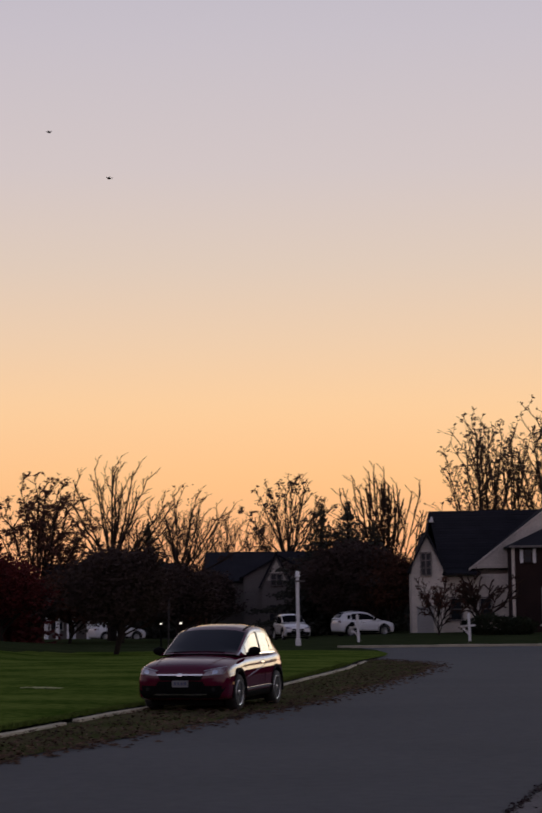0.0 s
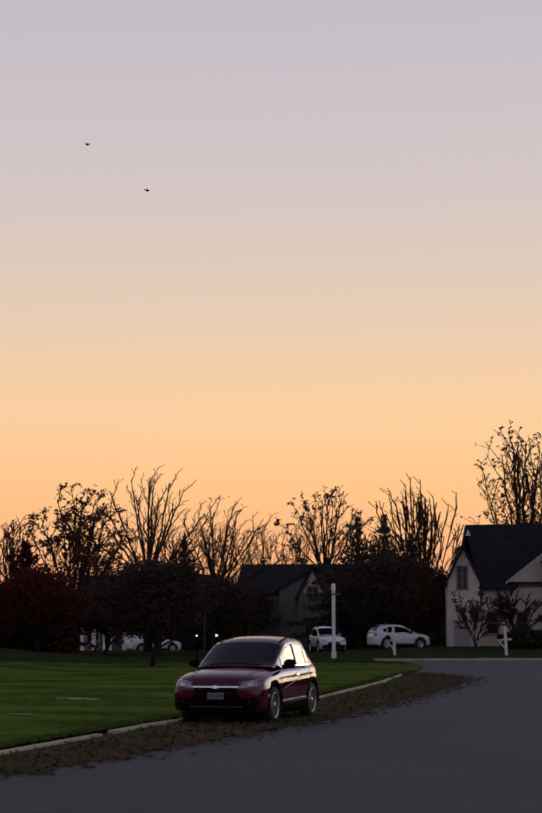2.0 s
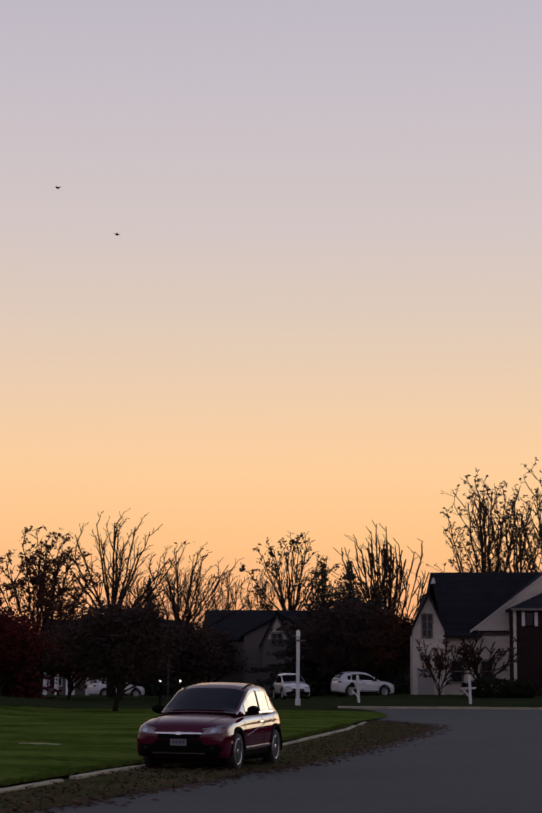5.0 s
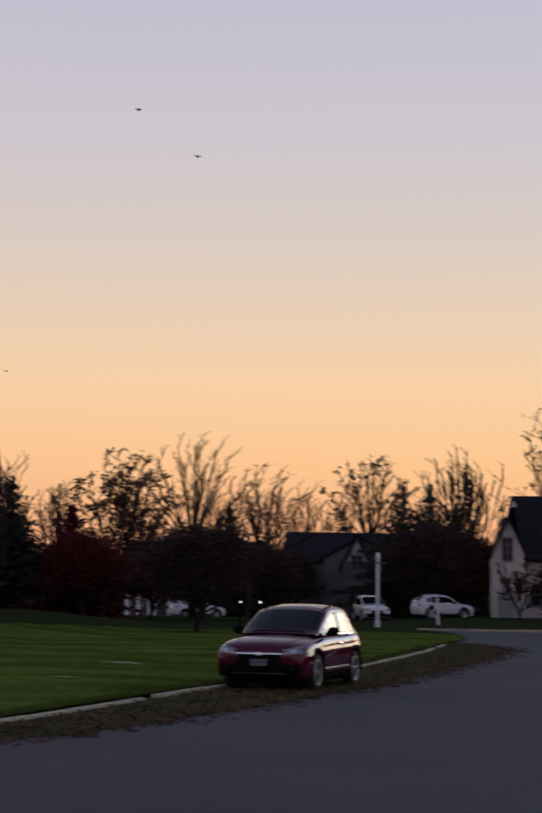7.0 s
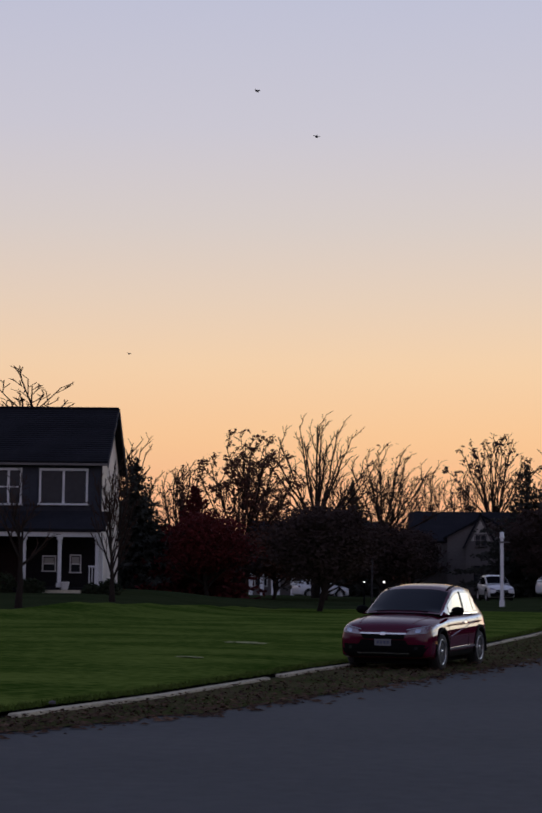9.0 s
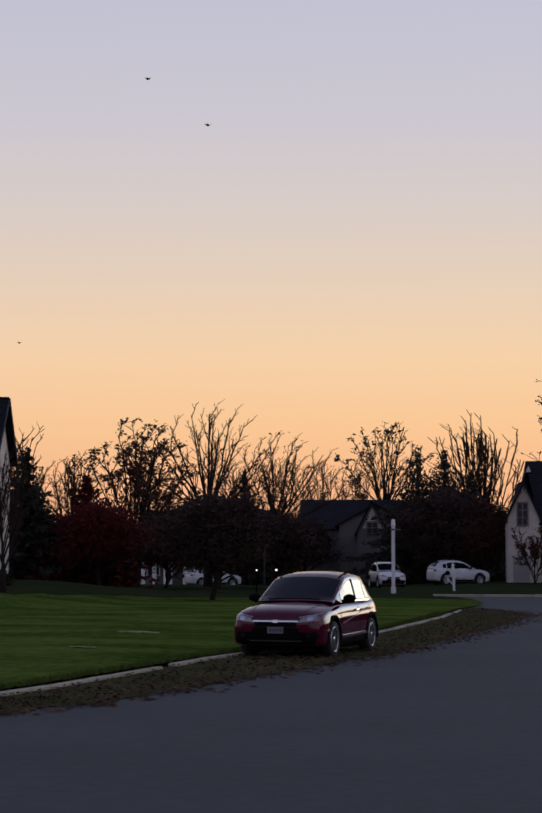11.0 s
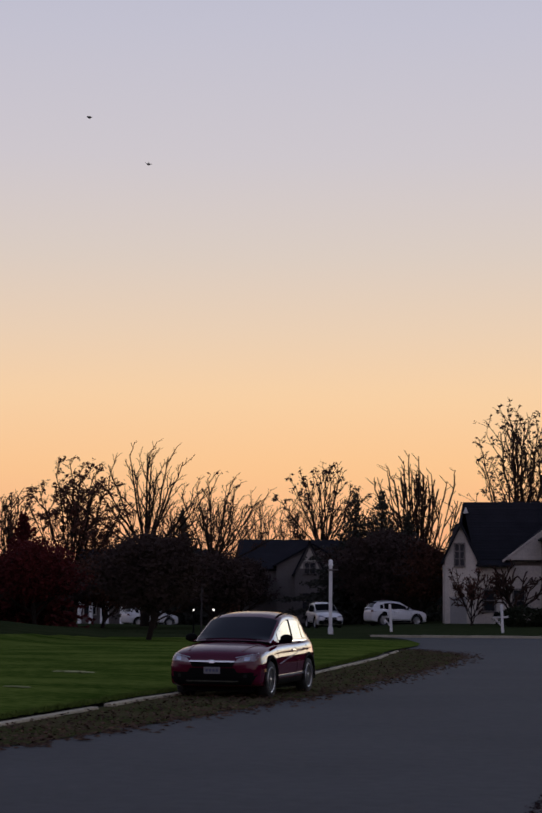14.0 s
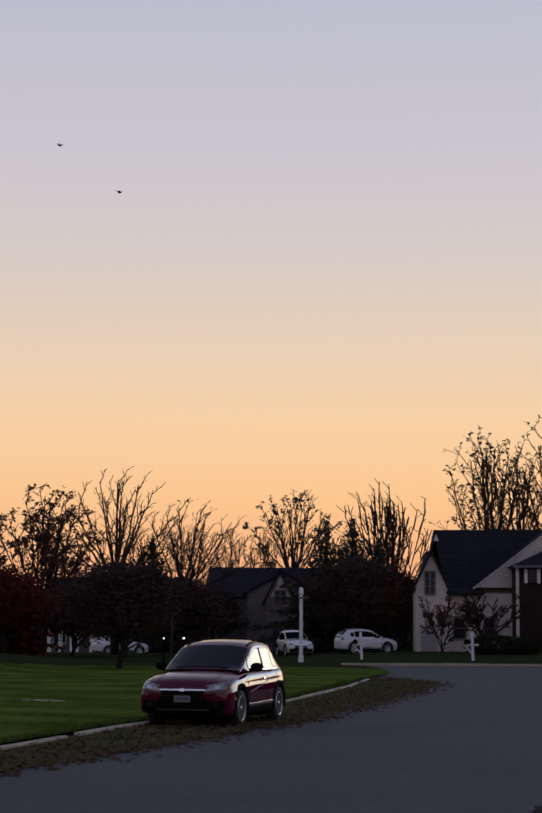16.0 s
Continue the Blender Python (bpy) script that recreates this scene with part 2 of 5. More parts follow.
def lawn_z(x, y):
    s = edge_x(y) - x
    z = 0.10 + 0.05 * step(0.0, 3.0, s)
    z += 0.72 * step(-9.0, -17.0, x) * step(52, 77, y) * (1 - step(90, 108, y)) - 0.08 * step(60, 84, y) * step(-14, -6, x)
    z += 0.03 * noise.noise((x * 0.25, y * 0.25, 0)) * step(0.0, 2.0, s)
    return z


def north_z(x, y):
    return 0.11 - 0.06 * step(101, 96.6, y) * step(4.5, 3, x) + 0.12 * step(104, 108, y) + 0.2 * step(4, 9, x) * step(108, 128, y) - 0.30 * step(108, 135, y) * step(5, 0, x)


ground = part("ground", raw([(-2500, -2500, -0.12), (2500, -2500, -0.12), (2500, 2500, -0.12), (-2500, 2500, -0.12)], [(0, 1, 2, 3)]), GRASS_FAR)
tagged(ground, "wide grassy ground reaching to the horizon", "ground", kind="structure")


def sheet(name, xs, ys, f, material):
    v = [f(x, y) for y in ys for x in xs]
    n = len(xs)
    q = [(j * n + i, j * n + i + 1, (j + 1) * n + i + 1, (j + 1) * n + i) for j in range(len(ys) - 1) for i in range(n - 1)]
    return part(name, raw(v, q, True), material)


road_ys = [-40, -20, -6, 0, 6, 12, 18, 24, 30, 36, 42, 50, 58, 66, 74, 82, 90, 94, 98, 99]
road = sheet("road", [-60, -30, -15, -8, -4, 0, 4, 8, 12, 18, 26, 40, 70], road_ys, lambda x, y: (x, y, 0.006 * noise.noise((x * 0.2, y * 0.2, 3))), ASPHALT)
tagged(road, "worn dark grey asphalt road bending past a lawn", "road", kind="structure")

SIDE = [0, 0.1, 0.25, 0.5, 0.9, 1.4, 2, 3, 4.5] + [6 + 0.6 * k for k in range(34)] + [27, 32, 45, 70, 110]
lawn_ys = [-6, -3, 0, 3, 6, 9, 12] + [12 + 0.7 * k for k in range(1, 60)] + [54 + 1.6 * k for k in range(24)] + [92, 94, 96, 97.4, 97.6, 101, 106, 112, 120, 128, 134]
lawn = sheet("lawn", [-s for s in SIDE[::-1]], lawn_ys, lambda s, y: (edge_x(y) + s, y, lawn_z(edge_x(y) + s, y)), GRASS)
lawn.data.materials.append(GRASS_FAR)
for pg in lawn.data.polygons:  # dark grass past a slanting line beside the house, standing in for shade
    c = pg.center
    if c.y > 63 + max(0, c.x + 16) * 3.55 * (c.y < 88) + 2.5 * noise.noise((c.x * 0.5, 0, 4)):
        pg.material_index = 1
tagged(lawn, "mown green corner lawn, in dusk light, behind a low kerb", "lawn", kind="structure")
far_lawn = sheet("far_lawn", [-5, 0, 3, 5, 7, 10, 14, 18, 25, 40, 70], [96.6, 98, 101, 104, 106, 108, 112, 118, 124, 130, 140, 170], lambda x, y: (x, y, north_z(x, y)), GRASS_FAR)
tagged(far_lawn, "dark front lawns on the far side of the road", "lawn", kind="structure")


def ribbon(points, width, z0, z1, name, parent, material, pieces, gap=0.012, round_=0.025):
    """Kerb stones along a line, each a bevelled block of its own."""
    pts = [Vector((x, y, 0)) for x, y in points]
    for a, b in zip(pts, pts[1:]):
        n = max(1, round((b - a).length / pieces))
        for k in range(n):
            p, q = a.lerp(b, k / n), a.lerp(b, (k + 1) / n)
            ln = (q - p).length - gap
            tilt = random.uniform(-0.4, 0.4)
            bm = boxm(-width / 2, width / 2, 0, ln, z0, z1 + random.uniform(-0.008, 0.008), bevel=round_)
            part(name, bm, material, parent, m=Matrix.Translation(p) @ pose(0, 0, 0, 0, tilt, math.degrees(math.atan2(-(q - p).x, (q - p).y)) + random.uniform(-0.3, 0.3)))


kerb = thing("kerb", pose(0, 0, 0), "low pale concrete kerb between lawn and road", "kerb", kind="structure")
ribbon([(-5.43, 21.1), (-4.38, 24.84), (-3.40, 29.6)], 0.15, -0.08, 0.074, "kerb_stone", kerb, CONCRETE, 3.0)
ribbon([(-3.27, 30.3), (-2.82, 32.6), (-1.22, 38.6), (0.12, 44.7), (1.31, 51.6), (1.75, 54.6)], 0.15, -0.08, 0.074, "kerb_stone", kerb, CONCRETE, 3.0)
ribbon([(1.85, 55.3), (2.33, 58.25), (2.75, 61.9)], 0.15, -0.08, 0.074, "kerb_stone", kerb, CONCRETE, 3.0)
ribbon([(2.95, 63.4), (3.35, 66.9)], 0.15, -0.08, 0.076, "kerb_stone", kerb, CONCRETE, 3.0)
far_kerb = thing("far_kerb", pose(0, 0, 0), "pale concrete kerb along the far side of the road", "kerb", kind="structure")
ribbon([(3.4, 96.6), (14, 96.5), (30, 96.7)], 0.34, -0.05, 0.125, "kerb_stone", far_kerb, CONCRETE, 3.0)

# gutter strip of dirt, moss and leaves between kerb and asphalt
OUTER = [(-8.6, 9.5), (-5.3, 19.0), (-4.71, 20.06), (-3.35, 22.73), (-1.4, 29.2), (0.52, 35.9), (1.5, 40.5), (3.2, 48.9), (4.6, 56.0), (5.43, 62.4), (5.3, 66.0), (4.3, 70.0)]


def outer_x(y):
    for (xa, ya), (xb, yb) in zip(OUTER, OUTER[1:]):
        if ya <= y <= yb:
            return xa + (xb - xa) * (y - ya) / (yb - ya)
    return OUTER[-1][0]


gut_ys = [9.5 + 0.3 * k for k in range(202)]
gutter = sheet("gutter", [k / 8 for k in range(9)], gut_ys, lambda u, y: (edge_x(y) + 0.1 + u * (outer_x(y) - edge_x(y) - 0.1 + 0.45 * noise.noise((y * 1.3, 0, 7)) + 0.2 * noise.noise((y * 4, 0, 2))), y, 0.03 - 0.016 * u + 0.008 * noise.noise((u * 3, y * 2, 5))), DIRT)
tagged(gutter, "gutter strip of dirt, moss and fallen leaves beside the kerb", "gutter", kind="structure")

# near verge on the other side of the road, with a driveway apron
verge = thing("verge", pose(0, 0, 0), "near grass verge with a concrete kerb", "verge", kind="structure")
part("grass", raw([(2.62, 16.4, 0.10), (40, 16.2, 0.10), (60, 90, 0.10), (25.5, 90, 0.10), (5.3, 26, 0.10), (3.6, 20, 0.10), (3.05, 18.1, 0.10), (2.72, 17.0, 0.10)], [tuple(range(8))]), GRASS_FAR, verge)
ribbon([(5.2, 26.0), (3.5, 20.0), (3.0, 18.2)], 0.16, -0.05, 0.12, "kerb_stone", verge, CONCRETE, 1.2)
ribbon([(3.0, 18.2), (2.82, 17.6), (2.66, 17.05), (2.53, 16.6), (2.52, 16.3)], 0.16, -0.05, 0.12, "kerb_stone", verge, OLD_KERB, 0.9, 0.005, 0.022)
ribbon([(2.36, 15.8), (2.52, 16.05), (2.80, 16.12), (3.5, 16.0)], 0.2, -0.05, 0.10, "kerb_stone", verge, OLD_KERB, 0.7, 0.006, 0.022)
ribbon([(5.3, 26.4), (12, 48), (25.5, 90)], 0.2, -0.05, 0.12, "kerb_stone", verge, CONCRETE, 3.0)
PAN_L = [(1.84, 15.35), (2.22, 16.8), (2.96, 19.4), (3.34, 20.5), (5.0, 26.2)]
PAN_R = [(2.28, 15.5), (2.45, 16.5), (2.95, 18.4), (3.35, 20.0), (5.12, 26.0)]
for k in range(4):
    part("gutter_pan", slab([(*PAN_L[k], 0.012), (*PAN_R[k], 0.03), (*PAN_R[k + 1], 0.03), (*PAN_L[k + 1], 0.012)], 0.05), GUTTER, verge, "stained concrete gutter pan")
rk = random.Random(4)
v, f = [], []
for k in range(800):
    y = 14.9 + 5 * rk.random() ** 1.5
    x = 1.84 + (y - 15.35) * 0.27 + (rk.gauss(0.0, 0.035) if k % 3 else rk.gauss(0.34, 0.06)) + 0.25 * rk.random() * step(16.2, 15.2, y)
    a, sz, n = rk.random() * 6.28, rk.uniform(0.008, 0.026), len(v)
    c, q = math.cos(a) * sz, math.sin(a) * sz
    z = 0.022 + 0.05 * max(0, x - 1.84 - (y - 15.35) * 0.27) * 0.4
    h = [rk.uniform(0, 0.022) for _ in range(4)]
    v += [(x - c, y - q, z + h[0]), (x + q * 0.6, y - c * 0.6, z + h[1]), (x + c, y + q, z + h[2]), (x - q * 0.6, y + c * 0.6, z + h[3])]
    f.append((n, n + 1, n + 2, n + 3))
tagged(part("gutter_debris", raw(v, f), WET_LEAF), "broken leaves and grit lying in a concrete gutter", "debris", kind="stuff")

# ---------------------------------------------------------------- trees


class Wood:
    """Limbs as tapered tubes; the ends are kept for the leaves."""

    def __init__(self, seed):
        self.r = random.Random(seed)
        self.v, self.f, self.ends = [[], []], [[], []], []

    def tube(self, pts, radii, sides, fine):
        v, f = self.v[fine], self.f[fine]
        base = len(v)
        d = (pts[-1] - pts[0]).normalized()
        u = d.orthogonal().normalized()
        w = d.cross(u)
        for p, r in zip(pts, radii):
            for k in range(sides):
                a = 2 * math.pi * k / sides
                v.append(p + (u * math.cos(a) + w * math.sin(a)) * r)
        for j in range(len(pts) - 1):
            for k in range(sides):
                a, b = base + j * sides + k, base + j * sides + (k + 1) % sides
                f.append((a, b, b + sides, a + sides))

    def limb(self, p, d, length, radius, level, spec):
        r = self.r
        kids, angle, ratio, up, clear, wob = spec["kids"], spec["angle"], spec["ratio"], spec["up"], spec["clear"], spec["wobble"]
        last = level >= len(kids)
        n = (7, 5, 4, 3, 2)[min(level, 4)]
        pts, dirs = [p.copy()], [d.copy()]
        for k in range(n):
            d = (d + Vector((r.gauss(0, wob), r.gauss(0, wob), r.gauss(0, wob) + up * (level > 0)))).normalized()
            p = p + d * (length / n)
            pts.append(p)
            dirs.append(d)
        tip = 0.25 if level == 0 else 0.35
        radii = [max(radius * (1 - (1 - tip) * k / n), spec["thin"]) for k in range(n + 1)]
        self.tube(pts, radii, (8, 5, 4, 3, 3)[min(level, 4)], int(level >= 2))
        if level >= len(kids) - 1:
            self.ends += [(q, e) for q, e in zip(pts[1:], dirs[1:])]
        if last:
            return
        c = kids[level]
        for k in range(c):
            lo = clear if level == 0 else 0.22
            t = lo + (1 - lo) * ((k + r.random()) / c)
            i = min(int(t * n), n - 1)
            q = pts[i].lerp(pts[i + 1], t * n - i)
            a = radians(angle * r.uniform(0.7, 1.25))
            side = dirs[i].orthogonal().normalized()
            side.rotate(Matrix.Rotation(k * 2.4 + r.uniform(-0.6, 0.6), 3, dirs[i]))
            e = (dirs[i] * math.cos(a) + side * math.sin(a)).normalized()
            self.limb(q, e, length * (ratio[min(level, len(ratio) - 1)] if isinstance(ratio, tuple) else ratio) * (1.15 - 0.55 * t if level == 0 else 1.1 - 0.4 * t) * r.uniform(0.75, 1.2), max(radii[i] * 0.66, spec["thin"]), level + 1, spec)


TALL = dict(kids=(11, 5, 4, 2), angle=25, ratio=(0.9, 0.42), up=0.08, clear=0.15, wobble=0.08, thin=0.028, stem=0.62)
FINE = dict(kids=(10, 6, 5, 3), angle=36, ratio=0.56, up=0.1, clear=0.2, wobble=0.12, thin=0.026, stem=0.75)


def leaves(rng, spots, count, size, spread, flat=0.5):
    """Small two-sided leaf blades scattered round the spots."""
    v, f = [], []
    for _ in range(count):
        p, d = rng.choice(spots)
        c = p + Vector((rng.gauss(0, spread), rng.gauss(0, spread), rng.gauss(0, spread * 0.8)))
        a = Vector((rng.gauss(0, 1), rng.gauss(0, 1), rng.gauss(0, flat))).normalized()
        b = a.orthogonal().normalized()
        b.rotate(Matrix.Rotation(rng.random() * 6.28, 3, a))
        s = size * rng.uniform(0.6, 1.3)
        n = len(v)
        v += [c - a * s, c + b * s * 0.45 + a * s * 0.1, c + a * s, c - b * s * 0.45 + a * s * 0.1]
        f.append((n, n + 1, n + 2, n + 3))
    return v, f


def tree(x, y, z, height, width, seed, spec, label, leaf=None, count=0, size=0.15, spread=0.3, radius=0.2, lean=(0, 0), top_only=0.0, category="tree", name="tree", turn=0, dome=0.0):
    w = Wood(seed)
    w.limb(Vector((0, 0, 0)), Vector((lean[0], lean[1], 1)).normalized(), height * spec["stem"], radius, 0, spec)
    allv = w.v[0] + w.v[1]
    zs = max(p.z for p in allv)
    fine = w.v[1]
    mx, my, mz = (sum(p[k] for p in fine) / len(fine) for k in range(3))
    xs = sorted(abs(p.x - mx * p.z / mz) for p in fine)
    sx, sz = (width / 2) / xs[int(len(xs) * 0.97)], height / zs
    t = thing(name, pose(x, y, z, 0, 0, turn), label, category)

    def fit(p):
        k = 1 + (sx - 1) * step(0.05 * zs, 0.3 * zs, p.z)
        return Vector(((p.x - mx * p.z / mz) * k, (p.y - my * p.z / mz) * k, p.z * sz - 0.1))
    part("trunk", raw([fit(p) for p in w.v[0]], w.f[0], True), BARK, t)
    part("crown", raw([fit(p) for p in w.v[1]], w.f[1], True), TWIG, t)
    if count:
        spots = [(fit(p), d) for p, d in w.ends]
        if dome:
            for k in range(len(spots) * 2):
                d = Vector((w.r.gauss(0, 1), w.r.gauss(0, 1), w.r.gauss(0, 1))).normalized() * w.r.uniform(0.3, 1.0) ** 0.5
                lump = 1 + 0.12 * noise.noise(d * 2.2 + Vector((seed, 0, 0)))
                spots.append((Vector((d.x * width * 0.5 * lump, d.y * width * 0.5 * lump, height * (1 - dome) + d.z * height * dome * lump)), d))
        if top_only:
            spots = [s for s in spots if s[0].z > height * top_only]
        v, f = leaves(w.r, spots, count, size, spread)
        part("foliage", raw(v, f), leaf, t, "sparse dry leaves" if count < 3000 else "dense foliage")
    return t


def crown_tree(x, y, z, height, width, seed, label, fork=0.42, boughs=14, subs=7, twigs=4, low=12, leaf=None, count=0, size=0.16, rim=0.0, radius=0.3, spray=0.15, thin=0.019, bend=0.04, fan=(18, 44), wob=0.006, rise=0.8):
    """A bare tree whose boughs fan out from a fork to a domed crown; low: the lowest bough's angle over the level."""
    w = Wood(seed)
    r = w.r
    fz = fork * height
    zc = fz + 0.25 * (height - fz)
    top = height - zc
    w.tube([Vector((0, 0, -0.15)), Vector((0.04, 0, fz * 0.5)), Vector((0, 0.03, fz)), Vector((0.03, 0, fz + 0.3 * top))], [radius * 1.25, radius, radius * 0.85, radius * 0.4], 8, 0)

    def curve(p, q, c, n, r0, r1, sides, fine, wob):
        pts = []
        for k in range(n + 1):
            u = k / n
            m = p * (1 - u) ** 2 + c * 2 * u * (1 - u) + q * u * u
            if 0 < k:
                m = m + Vector((r.gauss(0, wob), r.gauss(0, wob), r.gauss(0, wob)))
            pts.append(m)
        w.tube(pts, [max(thin, r0 + (r1 - r0) * k / n) for k in range(n + 1)], sides, fine)
        return pts
    for i in range(boughs):
        e = radians(low + (88 - low) * ((i + 0.5) / boughs) ** rise)
        a = i * 2.39996 + r.uniform(-0.3, 0.3)
        d = Vector((math.cos(a) * math.cos(e), math.sin(a) * math.cos(e), math.sin(e)))
        q = Vector((d.x * width / 2, d.y * width / 2, zc + d.z * top)) * 1.0
        q = Vector((0, 0, zc)) + (q - Vector((0, 0, zc))) * r.uniform(0.84, 1.04)
        p = Vector((0, 0, fz * r.uniform(0.72, 1.0) + 0.12 * top * (i / boughs)))
        c = p.lerp(q, 0.5) + Vector((d.x, d.y, 0)) * width * bend * r.uniform(0.2, 1) + Vector((0, 0, -0.04 * height * r.random()))
        ln = (q - p).length
        pts = curve(p, q, c, 7, radius * 0.36, 0.026, 5, 0, wob * ln)
        for j in range(subs):
            t = 0.28 + 0.70 * (j + r.random()) / subs
            k = min(6, int(t * 7))
            b = pts[k].lerp(pts[k + 1], t * 7 - k)
            dr = (pts[k + 1] - pts[k]).normalized()
            o = dr.orthogonal().normalized()
            o.rotate(Matrix.Rotation(j * 2.4 + r.uniform(-0.7, 0.7), 3, dr))
            g = radians(r.uniform(*fan))
            sd = (dr * math.cos(g) + o * math.sin(g) + Vector((0, 0, 0.25))).normalized()
            sl = ln * (0.38 - 0.24 * t) * r.uniform(0.7, 1.2)
            sp = curve(b, b + sd * sl + Vector((0, 0, 0.1 * sl)), b + sd * sl * 0.5 - Vector((0, 0, 0.04 * sl)), 4, 0.045, 0.02, 4, 1, 0.012 * sl)
            w.ends.append((sp[-1], sd))
            for m in range(twigs):
                u = 0.25 + 0.75 * (m + r.random()) / twigs
                k2 = min(3, int(u * 4))
                tb = sp[k2].lerp(sp[k2 + 1], u * 4 - k2)
                o2 = sd.orthogonal().normalized()
                o2.rotate(Matrix.Rotation(m * 2.4 + r.random(), 3, sd))
                td = (sd * 0.8 + o2 * r.uniform(0.4, 0.9) + Vector((0, 0, 0.2))).normalized()
                tl = sl * r.uniform(0.25, 0.5)
                tp = curve(tb, tb + td * tl, tb + td * tl * 0.5 + Vector((0, 0, -0.03)), 2, 0.024, 0.016, 3, 1, 0.01)
                w.ends.append((tp[-1], td))
                w.ends.append((tp[1], td))
    t = thing("tree", pose(x, y, z), label, "tree")
    zs, xs = sorted(p.z for p in w.v[1]), sorted(abs(p.x) for p in w.v[1])
    kz, kx = height / zs[int(len(zs) * 0.998)], width / 2 / xs[int(len(xs) * 0.985)]

    def fit(p):
        g = 1 + (kx - 1) * step(0.1 * height, 0.4 * height, p.z)
        return Vector((p.x * g, p.y * g, p.z * kz))
    w.ends = [(fit(p), d) for p, d in w.ends]
    part("trunk", raw([fit(p) for p in w.v[0]], w.f[0], True), BARK, t)
    part("crown", raw([fit(p) for p in w.v[1]], w.f[1], True), TWIG, t)
    if count:
        spots = [q for q in w.ends if ((q[0].x / (width / 2)) ** 2 + (q[0].y / (width / 2)) ** 2 + ((q[0].z - zc) / top) ** 2) ** 0.5 > rim and q[0].z > zc - 0.2 * top]
        r.shuffle(spots)
        v, f = leaves(r, spots[:max(8, len(spots) * 2 // 3)], count, size, spray)
        part("foliage", raw(v, f), leaf, t, "sparse dry leaves")
    return t


def conifer(x, y, z, height, width, seed, label, tiers=44, material=None):
    r = random.Random(seed)
    t = thing("conifer", pose(x, y, z), label, "tree")
    part("trunk", lathe([(height * 0.022, -0.1), (height * 0.018, height * 0.4), (0.02, height * 0.98)], 8), BARK, t)
    v, f = [], []
    for k in range(tiers):
        u = (k + 0.5) / tiers
        h = height * (0.06 + 0.94 * u) + r.gauss(0, height * 0.006)
        h0 = h
        reach = (width / 2 * (1 - u) + 0.05) * (0.78 + 0.46 * (k % 4 == 0)) * r.uniform(0.9, 1.05)
        for j in range(max(12, int(44 * (1 - u)))):
            h = h0 + r.gauss(0, 0.07)
            a = r.random() * 6.283
            ln = reach * r.uniform(0.55, 1.15)
            d = Vector((math.cos(a), math.sin(a), -0.18 + 0.5 * u))
            for s in range(max(3, int(ln / 0.16))):
                c = Vector((0, 0, h)) + d * (ln * (s + r.random()) / max(3, int(ln / 0.16))) + Vector((r.gauss(0, 0.06), r.gauss(0, 0.06), r.gauss(0, 0.05)))
                for q in range(2):
                    e = Vector((d.x + r.gauss(0, 0.6), d.y + r.gauss(0, 0.6), r.gauss(-0.1, 0.5))).normalized()
                    b = e.orthogonal().normalized()
                    b.rotate(Matrix.Rotation(r.random() * 6.28, 3, e))
                    n, sz = len(v), r.uniform(0.22, 0.46) * (1.05 - 0.68 * u)
                    v += [c, c + b * 0.09 + e * sz * 0.5, c + e * sz, c - b * 0.09 + e * sz * 0.5]
                    f.append((n, n + 1, n + 2, n + 3))
    part("crown", raw(v, f), material or NEEDLE, t)
    return t


def bush(x, y, z, sx, sy, sz, seed, label, material, count=3500, size=0.12, name="bush", category="bush"):
    r = random.Random(seed)
    t = thing(name, pose(x, y, z), label, category)
    w = Wood(seed)
    for k in range(7):
        a = k * 0.9
        w.limb(Vector((0.1 * math.cos(a), 0.1 * math.sin(a), -0.05)), Vector((sx * 0.5 * math.cos(a), sy * 0.5 * math.sin(a), sz)).normalized(), sz * 0.7, 0.03, 1, dict(FINE, kids=(3, 3, 2), thin=0.008))
    part("stems", raw(w.v[0] + w.v[1], w.f[0] + [tuple(i + len(w.v[0]) for i in q) for q in w.f[1]]), TWIG, t)
    spots = []
    for k in range(900):
        d = Vector((r.gauss(0, 1), r.gauss(0, 1), r.gauss(0, 1))).normalized() * r.uniform(0.55, 1.0)
        lump = 1 + 0.22 * noise.noise(d * 2.5 + Vector((seed, 0, 0)))
        spots.append((Vector((d.x * sx / 2 * lump, d.y * sy / 2 * lump, sz / 2 + d.z * sz / 2 * lump)), d))
    v, f = leaves(r, spots, count, size, 0.06)
    part("foliage", raw([(p.x, p.y, max(p.z, 0.02)) for p in v], f), material, t)
    return t


# bare and half-bare trees against the sky
crown_tree(-14.75, 114.0, 0.3, 10.3, 9.0, 12, "tree with brown autumn leaves still on its branches", 0.24, 20, 6, 3, 4, LEAF_BROWN, 3600, 0.15, 0.0, 0.18, 0.15, rise=1.0)
crown_tree(-11.0, 124.5, 0.0, 12.8, 9.8, 7, "wide bare tree with a fan of forking branches", 0.42, 20, 6, 3, 6, radius=0.28, bend=0.0, rise=1.15, wob=0.005)
crown_tree(-6.7, 130.0, 0.0, 11.2, 9.2, 23, "bare spreading tree behind the houses", 0.40, 16, 6, 3, 10, LEAF_BROWN, 200, 0.13, 0.5, 0.22, bend=0.02, rise=1.1)
